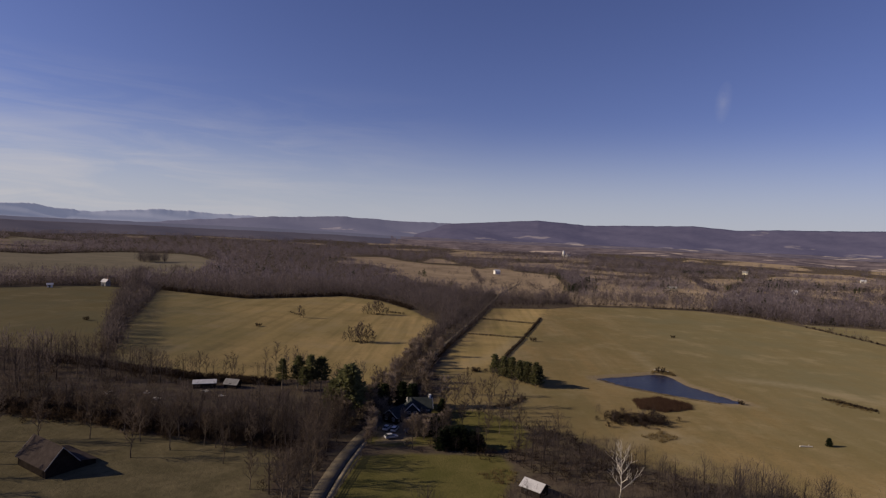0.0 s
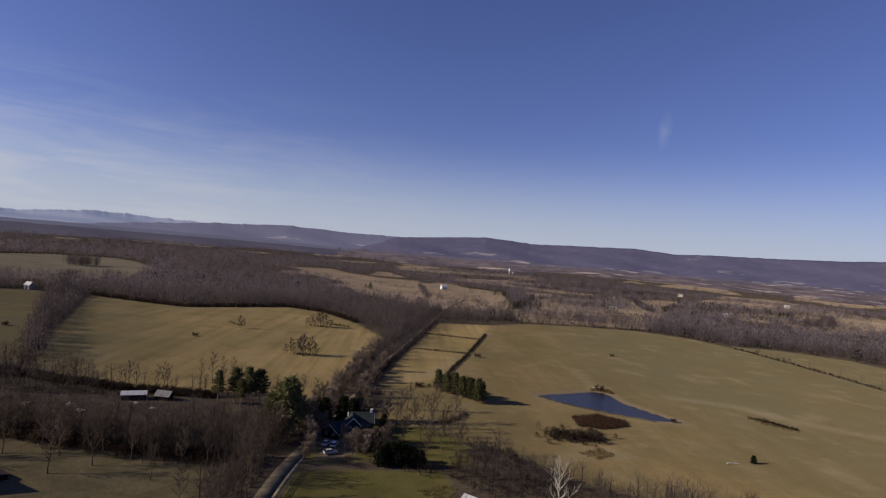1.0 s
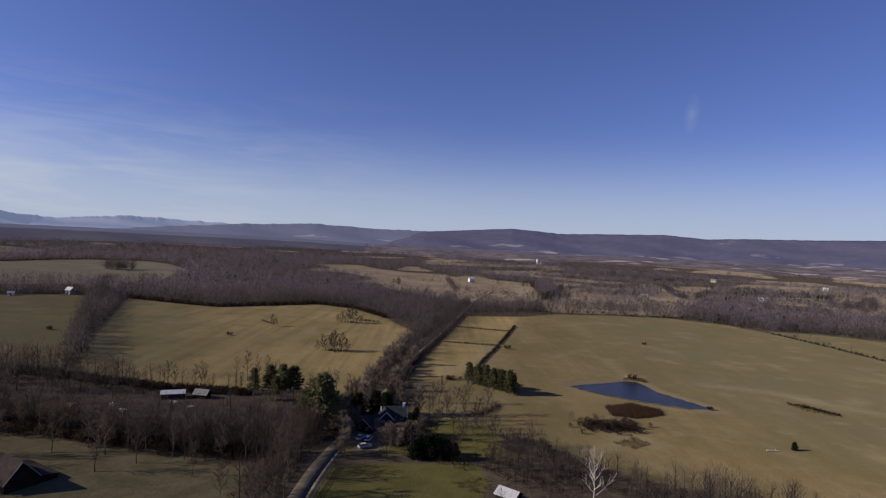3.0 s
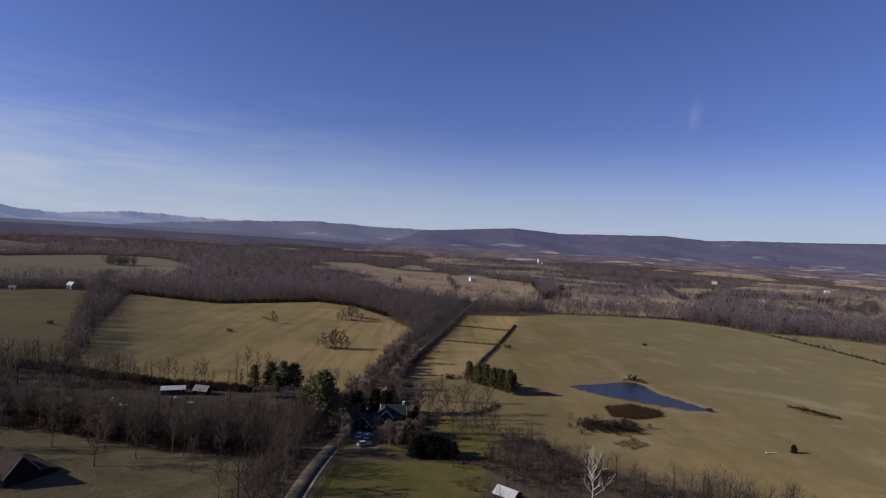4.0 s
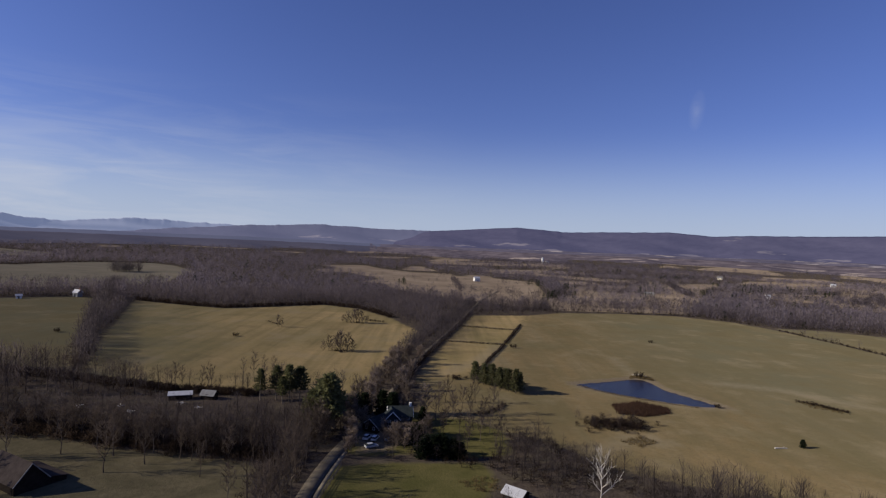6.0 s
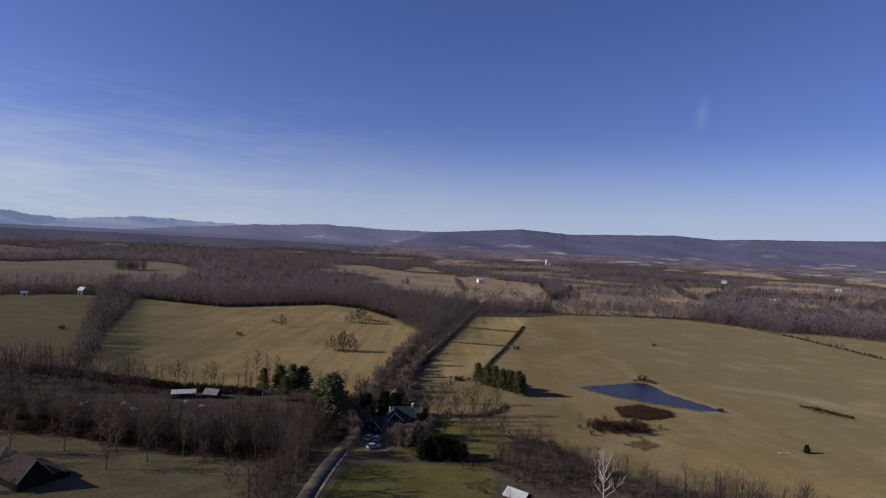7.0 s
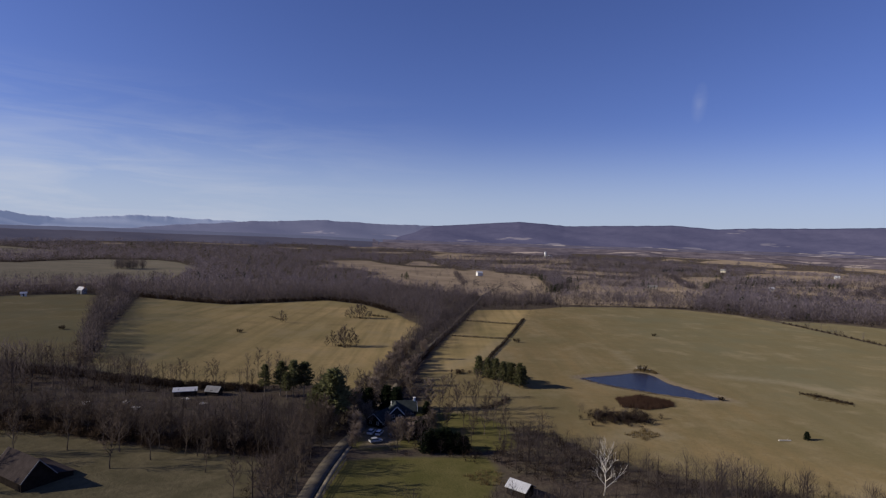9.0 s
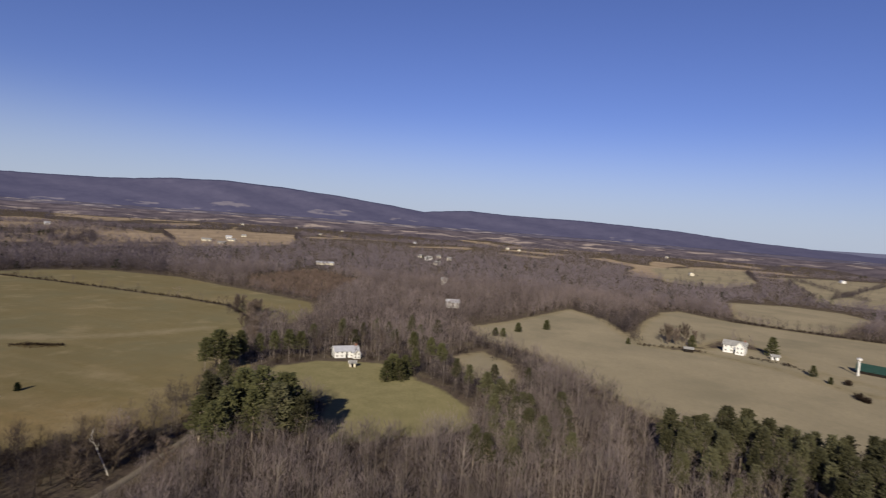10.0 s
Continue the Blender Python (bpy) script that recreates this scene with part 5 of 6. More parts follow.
# The first trees stand beyond the view's left edge, added to cast shadows.
for x, y, h in ((-130, 150, 13), (-134, 158, 14), (-128, 141, 12), (-138, 166, 14), (-131, 132, 13), (-124, 166, 12), (-104, 177, 11), (-86, 176, 10), (-112, 172, 12), (-76, 172, 9), (-65, 160, 9), (-118, 190, 13), (-96, 172, 12), (-84, 167, 11), (-92, 160, 12), (-72, 171, 9), (-46, 150, 9), (-52, 146, 9), (-60, 168, 10)):
    plant(PROTOS[:3], x, y, h * 1.15, "trees of the south field", "leafless tree standing in the short grass")
for x, y, h in ((-40, 205, 13), (-38, 198, 12), (-43, 196, 13), (-36, 190, 11), (-41, 188, 12), (-45, 203, 12), (-37, 182, 11), (-42, 212, 13), (-36, 211, 12)):
    plant(PROTOS[:5], x, y, h, "trees west of the road", "leafless tree in the thicket beside the road")
for x, y, h in ((-13, 195, 6), (-11, 193, 7), (-7, 195, 7), (-15, 192, 5), (-17, 199, 6), (-26, 184, 7), (-27, 181, 6)):
    plant(BUSHY, x, y, h, "bushes before the dark house", "grey bushy leafless shrub before the dark house")
for x, y, h in ((-25, 226, 12), (-31, 212, 11), (-33, 204, 10), (-10, 226, 13), (-3, 226, 12), (-24, 218, 9), (-12, 190, 7), (-9, 189, 7), (-6, 190, 8), (-3, 192, 9), (-27, 199, 12), (-29, 194, 10), (-27, 190, 9), (-2, 205, 8), (3, 200, 9), (-10, 201, 6), (-26, 236, 8), (-14, 250, 8), (-4, 196, 7), (-1, 199, 8), (-25, 203, 8), (-9, 197, 6)):
    plant(PROTOS[:2] + BUSHY, x, y, h, "trees round the dark house", "leafless tree close beside the dark house")
for x, y, h in ((5, 245, 8), (12, 238, 7), (18, 246, 9), (2, 232, 9), (8, 222, 7), (14, 217, 6), (10, 206, 7), (17, 200, 7), (21, 208, 8), (22, 196, 6), (12, 192, 6), (5, 214, 6), (26, 220, 7), (24, 232, 9), (8, 228, 8), (15, 228, 8), (20, 224, 7), (4, 205, 7), (13, 199, 7), (25, 201, 7), (18, 213, 7), (1, 220, 8)):
    plant([PROTOS[3], PROTOS[5]], x, y, h * 1.25, "trees of the garden", "low spreading bare fruit tree in the garden")
for x, y, h in ((421, -9, 9), (424, -14, 11), (419, -18, 10), (427, -20, 12), (422, -24, 11), (430, -12, 11), (433, -24, 12), (417, -13, 7), (426, -29, 10), (436, -17, 10), (415, -22, 6), (429, -35, 8)):
    plant(BUSHY + PROTOS[3:4], x, y, h, "trees of the hill farm", "leafless tree in a thicket beside the hill farmhouse")
for x, y in along([(328, 272), (305, 238), (268, 209), (240, 190)], 5.0, 3.0, gen):
    plant(BUSHY, x, y, gen.uniform(7, 11), "trees where field meets wood", "grey bushy leafless tree at the field's edge")
WISPY = [(h, tree_thing("bare_tree", *bare_tree(90 + k, h, s * 1.2, 12, 5, 18, 0.011, 0.04, 0.05, 0.055, 1.5, 0.85), BARK, TWIG, "slender bare tree with steep thin limbs")) for k, (h, s) in enumerate(((9, 3.0), (8, 2.6), (10, 3.4)))]
plant(WISPY, -119, 430, 9.5, "", "lone small bare tree in the tan field")
plant(WISPY, -117, 431, 6.5, "", "sapling beside the lone bare tree in the tan field")
for x, y, h in ((-62, 349, 10), (-58, 347, 12), (-54, 350, 11), (-66, 351, 9), (-59, 352, 12), (-51, 348, 8), (-69, 349, 6), (-73, 467, 9), (-66, 466, 12), (-62, 468, 10), (-69, 470, 11), (-77, 468, 6), (-57, 467, 6)):
    plant(WISPY, x, y, h, "trees of the field clumps", "slender bare tree in a clump in the tan field")
for x, y, h in ((240, 150, 11), (262, 138, 12), (256, 128, 10), (243, 131, 8), (266, 148, 13), (258, 155, 13), (247, 158, 12), (272, 132, 12), (236, 156, 10), (262, 118, 11), (252, 116, 9)):
    plant(WOODLAND + PROTOS[:2], x, y, h, "trees round the white house", "leafless tree close beside the white house")
for x, y, h in ((-84, 266, 15), (-79, 264, 14), (-88, 262, 13), (-74, 262, 14), (-40, 250, 11), (-46, 252, 10), (-34, 246, 11)):
    plant(SLIM, x, y, h, "tall trees behind the pines", "tall slender bare tree behind the dark pines")

SYCAMORE = tree_thing("sycamore", *bare_tree(101, 14, 6.0, 13, 6, 5, 0.013, 0.03, 0.18, 0.04, 1.6, 0.75), PALE_BARK, PALE_BARK, "tall white-barked leafless sycamore at the wood's edge")
SYCAMORE.matrix_basis = pose(47, 156, land(47, 156), 0, 0, 30)
DEAD = tree_thing("snag", *bare_tree(103, 13, 1.8, 3, 2, 2, 0.011, 0.01, 0.6), PALE_BARK, PALE_BARK, "pale leaning dead tree trunk in the woods")
DEAD.matrix_basis = pose(105, 125, land(105, 125), -27, -9, 0)

# ---- evergreens ----
PINES = [(h, tree_thing("pine", *pine(120 + k, h, s, 11, 0.6, 0.75, 0.34, 22, False), PALE_TRUNK, NEEDLE, "dark green pine with a ragged crown")) for k, (h, s) in enumerate(((15, 4.3), (13, 4.4), (17, 4.0)))]
CEDARS = [(h, tree_thing("cedar", *pine(140 + k, h, s, 14, 0.2, 0.7, 0.03, 12), BARK, NEEDLE, "dense dark green cedar")) for k, (h, s) in enumerate(((7, 2.6), (9, 3.2)))]
DUSKY = [(h, tree_thing("pine", *pine(130 + k, h, s, 11, 0.65, 0.75, 0.38, 20, False), PALE_TRUNK, DUSKY_NEEDLE, "dusky olive-brown pine")) for k, (h, s) in enumerate(((15, 3.6), (13, 3.2), (16, 3.4)))]
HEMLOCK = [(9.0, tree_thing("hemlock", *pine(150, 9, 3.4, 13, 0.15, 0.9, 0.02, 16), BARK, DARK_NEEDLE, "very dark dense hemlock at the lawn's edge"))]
for x, y, h in ((-72, 236, 13), (-66, 238, 14), (-60, 236, 15), (-56, 238, 14), (-62, 233, 11), (-36.5, 198, 21), (-39, 203, 18), (-35.5, 205, 15), (-42, 199, 15)):
    plant(PINES, x, y, h, "pines by the long shed")
SPRUCES = [(h, tree_thing("pine", *pine(160 + k, h, s, 12, 0.4, 0.7, 0.14, 13), BARK, LIGHT_NEEDLE, "short narrow green pine")) for k, (h, s) in enumerate(((10, 2.9), (9, 2.5)))]
for x, y, h in ((20, 282, 10), (24, 278, 10), (28, 275, 10.5), (31, 271, 10), (35, 268, 10), (38, 264, 11), (27, 281, 9), (34, 274, 9), (40, 267, 9)):
    plant(SPRUCES, x, y, h, "pines at the paddock corner", "short green pine in a row at the paddock corner")
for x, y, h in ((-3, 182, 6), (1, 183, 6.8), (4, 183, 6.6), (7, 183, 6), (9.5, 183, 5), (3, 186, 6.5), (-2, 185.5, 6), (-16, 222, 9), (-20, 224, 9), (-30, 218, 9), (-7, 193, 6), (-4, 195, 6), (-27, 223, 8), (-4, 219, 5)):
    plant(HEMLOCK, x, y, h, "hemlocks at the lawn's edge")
for x, y, h in ((194, 170, 17), (198, 175, 16), (203, 178, 15), (208, 171, 15), (190, 174, 14), (200, 168, 14), (212, 174, 14), (226, 166, 13), (232, 162, 13), (236, 158, 12), (220, 170, 12), (238, 98, 12),
                (262, 100, 13), (268, 112, 13), (256, 92, 12)):
    plant(PINES, x, y, h, "pines round the house lawn", "tall dark green pine beside the lawn")
for x, y, h in ((132, 110, 17), (136, 104, 19), (140, 98, 19), (143, 92, 18), (146, 86, 15), (138, 112, 18), (142, 106, 20), (146, 100, 20), (150, 94, 18), (152, 88, 14), (148, 108, 19), (153, 101, 17), (157, 95, 14), (134, 118, 15), (144, 116, 16), (160, 103, 13), (130, 103, 14), (152, 116, 14), (160, 124, 12), (168, 132, 12), (176, 140, 11), (165, 138, 12)):
    if abs(y + 7 - 118 - (x - 105) * 0.25) > 4.5:
        plant(PINES + DUSKY, x - 5, y + 7, h * gen.uniform(0.75, 1.15), "pines below the house lawn", "tall dark olive pine with a bare lower trunk")
for x, y, h in ((262, 168, 11), (274, 158, 12), (285, 150, 11), (268, 146, 10), (292, 138, 12), (301, 150, 11), (280, 128, 11), (296, 120, 12), (310, 132, 11), (288, 165, 11), (318, 118, 12), (306, 166, 10), (330, 140, 11), (278, 110, 10)):
    plant(DUSKY, x, y, h, "pines in the woods behind the white house", "dusky pine among bare trees")
for x, y, h in ((196, -9, 14), (200, -16, 15), (206, -20, 14), (212, -27, 15), (216, -36, 14), (216, -46, 14), (208, -52, 15), (200, -56, 14), (204, -38, 16), (212, -62, 14), (206, -70, 15), (196, -30, 16), (190, -20, 15), (196, -46, 15), (188, -34, 15), (178, -12, 15), (185, -23, 14), (182, -18, 16), (186, -42, 15), (192, -56, 15), (196, -64, 14)):
    plant(DUSKY, x, y, h * gen.uniform(0.8, 1.15), "pines below the hill field", "dusky olive-green pine in mixed woods")
STAND = [(h, tree_thing("pine", *pine(170 + k, h, s, 10, 0.55, 0.75, 0.42, 18, False), PALE_TRUNK, DUSKY_NEEDLE, "tall narrow olive-green pine with a pale bare trunk")) for k, (h, s) in enumerate(((16, 2.5), (15, 2.2), (17, 2.7)))]
BLOCK = [(176, 0), (213, -24), (216, -50), (206, -84), (168, -66), (152, -34), (160, -8)]
for bx in range(150, 220, 6):
    for by in range(-84, 4, 6):
        x, y = bx + gen.uniform(-2.5, 2.5), by + gen.uniform(-2.5, 2.5)
        if float(distance(x, y, BLOCK)) > 0 and gen.random() < 0.55:
            plant(STAND, x, y, gen.uniform(12, 17), "pines of the planted stand", "tall narrow olive-green pine in a close stand")
for x, y, h in ((177, 33, 14), (152, 32, 13), (204, 27, 13), (191, 48, 12), (163, 26, 13), (186, 39, 14), (199, 37, 12), (170, 42, 12), (214, 57, 13), (196, 39, 13), (162, 35, 14), (159, 26, 13), (184, 22, 14), (151, 39, 13), (232, 76, 12), (225, 68, 12), (207, 50, 13), (175, 28, 13), (218, 48, 11), (148, 30, 12), (240, 46, 11), (236, 60, 11), (156, 44, 13), (168, 18, 12)):
    plant(DUSKY, x, y, h, "pines in the near woods", "dusky olive-green pine among bare trees")
for x, y, h in ((95, 137, 7), (97, 127, 8), (104, 122, 8), (111, 120, 7), (101, 138, 6), (108, 127, 8), (116, 124, 7), (90, 130, 8), (99, 132, 9), (104, 131, 10), (111, 129, 9), (93, 140, 9), (118, 130, 8), (86, 138, 9), (97, 121, 9), (112, 114, 8), (122, 119, 8), (84, 146, 8), (107, 117, 9)):
    if abs(y - 118 - (x - 100) * 0.25) > 4.5:
        plant(BUSHY + PROTOS[:3], x, y, h * 1.2, "dark bare trees in the near woods", "dark grey-brown leafless tree in a near thicket")
for x, y, h in ((222, 104, 8.5), (226, 100, 9), (230, 105, 9.5), (234, 101, 9), (412, 69, 6.5), (386, 84, 6), (360, 88, 5.5), (359, 93, 5), (420, -76, 12), (370, -88, 6), (416, -28, 8), (398, 12, 4), (356, -93, 3.5)):
    plant(CEDARS, x, y, h, "cedars of lawn and hill field")
for x, y, h in ((-135, 384, 2.4), (-244, 368, 2.6), (52, 382, 2.6), (162, 430, 1.8), (110, 307, 3), (127, 254, 1.6)):
    ob = part("shrub", shrub(int(abs(x)), h, h * 1.1, 20, 18, 0.16), BRAMBLE)
    ob.location = (x, y, land(x, y))
    tagged(ob, "low dark shrub standing alone in the tan pasture", "shrub", "shrubs of the pasture")

plant(HEMLOCK, 135, 206, 2.8, "", "small dark round evergreen alone in the pasture")

# ---- woods ----
def free_of(x, y):
    """Metres from the nearest cleared plot, road or lane; negative in the clear."""
    d = np.full(x.shape, -1e9)
    for plot in CLEARED:
        d = np.maximum(d, distance(x, y, plot))
    out = -d
    for line, half in ((ROAD, 4.0), (LANE, 3.0)):
        for (ax, ay), (bx, by) in zip(line, line[1:]):
            dx, dy = bx - ax, by - ay
            t = np.clip(((x - ax) * dx + (y - ay) * dy) / (dx * dx + dy * dy), 0, 1)
            out = np.minimum(out, np.hypot(x - ax - t * dx, y - ay - t * dy) - half)
    for ob in HOMES:
        out = np.minimum(out, np.hypot(x - ob[0], y - ob[1]) - 9)
    return out


HOMES = [tuple(ob.location[:2]) for ob in scene.objects if ob.parent is None and ob.get("category") in ("house", "barn", "shed", "garage", "tower")]
HOMES += [(47.0, 156.0)]
dice = np.random.RandomState(9)
xs, ys = [], []
for step, r0, r1 in ((5.0, 96, 215), (6.2, 215, 700)):
    gx, gy = np.meshgrid(np.arange(-640, 760, step), np.arange(-420, 760, step))
    px = (gx + dice.uniform(-0.5, 0.5, gx.shape) * step).ravel()
    py = (gy + dice.uniform(-0.5, 0.5, gy.shape) * step).ravel()
    ring = (np.hypot(px, py) > r0) & (np.hypot(px, py) <= r1)
    xs.append(px[ring])
    ys.append(py[ring])
x, y = np.concatenate(xs), np.concatenate(ys)
r, az = np.hypot(x, y), np.degrees(np.arctan2(x, y))
thin = 0.5 + 0.5 * np.sin(x / 23 + 1) * np.cos(y / 19) + dice.uniform(-0.4, 0.9, x.shape)
keep = (az > -50) & (az < 122) & (free_of(x, y) > 1.5) & (thin > np.where((az > 88) & (r < 215), 0.85, np.where((az < 0) & (r < 300), 0.55, 0.12)))
x, y, r, az = x[keep], y[keep], r[keep], az[keep]
order = np.argsort(r)
x, y, r, az = x[order], y[order], r[order], az[order]
near = (r < 260) & (az > 10)
edge = np.clip(0.55 + free_of(x, y) / 45, 0.55, 1.0)
chosen = np.where(near)[0][:112]
for i in chosen:
    plant(PROTOS[:3] + WOODLAND, float(x[i]), float(y[i]), gen.uniform(11, 17) * edge[i], "trees of the near woods", "leafless tree in dense winter woods")
rest = np.ones(len(x), bool)
rest[chosen] = False
x, y, r, az = x[rest], y[rest], r[rest], az[rest]
height = dice.uniform(9, 17, len(x)) * np.where(az < 0, np.clip(0.8 + free_of(x, y) / 60, 0.8, 1.05), np.clip(0.55 + free_of(x, y) / 45, 0.55, 1.0))
MEDIUM = [haze_tree(200 + k, 2, 54, 0.015, 0.17, 0.2, True, 0.34) for k in range(7)]
places = np.column_stack([x, y, height, height * dice.uniform(0.85, 1.2, len(x))])
FINE = [haze_tree(215 + k, 0, 230, 0.0046, 0.13, 0.34, False, 0.30) for k in range(7)]
TRUNKS = [stem_tree(215 + k, 11) for k in range(7)]
MIDDLING = [haze_tree(222 + k, 0, 135, 0.0072, 0.14, 0.28, False, 0.33) for k in range(7)]
join_growth("woods", FINE, places[(r < 215) & (az > 40)], EAST_WOODS, "dense reddish brown leafless winter woods", "woods", 4)
join_growth("woods", FINE, places[(r < 215) & (az <= 40)], WOODS, "grey-brown leafless woods beside the yards", "woods", 29)
join_growth("woods", MIDDLING, places[(r >= 215) & (r < 330) & (az <= 40)], WOODS, "leafless grey-brown woods between the fields", "woods", 15)
join_growth("woods", MIDDLING, places[(r >= 215) & (r < 330) & (az > 40)], EAST_WOODS, "leafless reddish brown woods round the lawns", "woods", 27)
join_growth("woods", TRUNKS, places[(r < 215) & (az > 40)], STEMS, "pale straight trunks and limbs of the leafless woods", "woods", 4)
join_growth("woods", TRUNKS, places[(r < 215) & (az <= 40)], WOODS, "dark trunks and limbs of the leafless woods", "woods", 29)
join_growth("woods", TRUNKS, places[(r >= 215) & (r < 330) & (az <= 40)], WOODS, "dark trunks of the woods between fields", "woods", 15)
join_growth("woods", TRUNKS, places[(r >= 215) & (r < 330) & (az > 40)], STEMS, "pale straight trunks of the woods round the lawns", "woods", 27)
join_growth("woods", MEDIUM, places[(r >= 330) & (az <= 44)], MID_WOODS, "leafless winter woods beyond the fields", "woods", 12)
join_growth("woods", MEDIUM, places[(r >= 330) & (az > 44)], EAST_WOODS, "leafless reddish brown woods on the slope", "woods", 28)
low = dice.rand(len(x)) < np.where(r < 330, 0.9, 0.2)
SCRAGGY = [haze_tree(230 + k, 3, 44, 0.03, 0.3, 0.1) for k in range(5)]
h2 = dice.uniform(1.5, 4.5, low.sum())
close = (r < 240) & (az < 60)
h3 = dice.uniform(1.5, 4.0, close.sum())
join_growth("undergrowth", SCRAGGY, np.column_stack([x[close] - 2, y[close] + 1.5, h3, h3 * 1.7]), BRAMBLE, "dark tangled undergrowth at the wood's edge", "undergrowth", 22)
join_growth("undergrowth", SCRAGGY, np.column_stack([x[low] + 3, y[low] - 2, h2, h2 * 1.7]), BRAMBLE, "brown leafless undergrowth below the trees", "undergrowth", 5)

lines = []
for line, step, jit, lo, hi in (([(-19, 340), (-10, 400), (0, 432), (10, 482), (22, 548), (40, 640)], 1.7, 1.6, 9, 14), ([(-4, 345), (10, 425), (21, 480), (34, 550)], 4.5, 1.0, 9, 15),
                                ([(-178, 286), (-219, 360), (-287, 487), (-340, 590), (-381, 680)], 1.5, 2.6, 11, 17),
                                ([(-470, 470), (-410, 532), (-362, 572), (-320, 560)], 4.0, 4.0, 8, 13),
                                ([(36, 603), (141, 645), (211, 656), (291, 640), (320, 590)], 2.6, 5.0, 9, 16), ([(60, 640), (141, 668), (211, 682), (300, 668)], 3.4, 7.0, 9, 15),
                                ([(597, -70), (584, -118), (573, -150), (560, -210)], 5.5, 1.5, 8, 12),
                                ([(520, 10), (480, 14), (445, 16)], 2.0, 4.0, 9, 14), ([(541, 66), (493, 30), (448, 18)], 2.2, 5.0, 6, 12), ([(440, 10), (410, 6)], 1.5, 3.0, 3, 7),
                                ([(300, 240), (312, 262), (330, 285)], 2.6, 4.0, 5, 9), ([(136, 142), (160, 152), (185, 160), (208, 172), (228, 196)], 0.8, 5.0, 4, 8),
                                ([(-600, 590), (-545, 572), (-450, 618), (-390, 682), (-356, 755)], 2.6, 5.0, 12, 17), ([(-780, 908), (-692, 940), (-706, 1168), (-600, 1208)], 7.0, 3.0, 9, 13),
                                ([(-511, 900), (-490, 940)], 0.9, 9.0, 14, 19), ([(-520, 915), (-500, 925)], 0.9, 8.0, 14, 19),
                                ([(336, 103), (294, 68), (267, 34), (256, 13)], 2.0, 5.0, 6, 11),
                                ([(-48, 206), (-70, 208), (-158, 214)], 1.5, 6.0, 5, 10), ([(70, 1028), (20, 1000), (-41, 987)], 12, 3, 5, 9), ([(60, 229), (74, 222), (82, 228)], 0.9, 3.0, 3, 5.5), ([(256, 112), (238, 92), (231, 77), (214, 59)], 1.0, 3.0, 5, 10)):
    for px, py in along(line, step, jit, gen):
        h = gen.uniform(lo, hi)
        lines.append((px, py, h, h * gen.uniform(0.8, 1.1)))
FAR_KINDS = [haze_tree(300 + k, 0, 27, 0.042, 0.22, 0.12, False, 0.36) for k in range(6)]
rows, far_lines = random.Random(31), []
for plot, count in ((COMMONS, 15), (NORTH_FIELD, 2), (EAST_COMMONS, 9), (FARM_FIELD, 7), (EAST_MEADOW, 4), (SOUTHEAST_MEADOW, 4), (WEST_UPLAND, 3)):
    for _ in range(count):
        (ax, ay), (bx, by) = rows.sample(plot, 2)
        s0, s1 = rows.uniform(0, 0.4), rows.uniform(0.5, 1.0)
        for px, py in along([(ax + (bx - ax) * s0, ay + (by - ay) * s0), (ax + (bx - ax) * s1, ay + (by - ay) * s1)], 4.0, 2.5, gen):
            h = gen.uniform(5, 12)
            far_lines.append((px, py, h, h * 1.1))
for _ in range(150):
    a, d = radians(rows.uniform(6, 41)), rows.uniform(720, 2300)
    cx, cy, long, deep = d * math.sin(a), d * math.cos(a), rows.uniform(14, 60) * (0.6 + d / 2000), rows.uniform(4, 13)
    for _ in range(rows.randrange(8, 26)):
        h = rows.uniform(6, 12)
        far_lines.append((cx + rows.gauss(0, long), cy + rows.gauss(0, deep), h, h * 1.3))
copses = []
for _ in range(135):
    a, d = radians(rows.uniform(1, 42)), rows.uniform(690, 1900)
    cx, cy, long, deep = d * math.sin(a), d * math.cos(a), rows.uniform(18, 60) * (0.6 + d / 2000), rows.uniform(6, 20)
    for _ in range(rows.randrange(14, 40)):
        h = rows.uniform(7, 13)
        copses.append((cx + rows.gauss(0, long), cy + rows.gauss(0, deep), h, h * 1.3))
copses = np.array(copses)
open_field = np.maximum(distance(copses[:, 0], copses[:, 1], EAST_FIELD), distance(copses[:, 0], copses[:, 1], NORTH_FIELD))
join_growth("copses", FAR_KINDS, copses[open_field < -8], HAZY_FAR_EAST_WOODS, "mauve-brown leafless copses among the far pastures", "woods", 33)
join_growth("hedgerow_trees", FAR_KINDS, np.array(far_lines), HEDGE, "rows and groves of leafless trees across the far pastures", "hedgerow", 21)
join_growth("hedgerow_trees", MEDIUM, np.array(lines), ROW_TREES, "rows of leafless hedgerow trees between fields", "hedgerow", 6)
# Rows along wood edge, belt and road also stand in for shadow lines.
brush = []
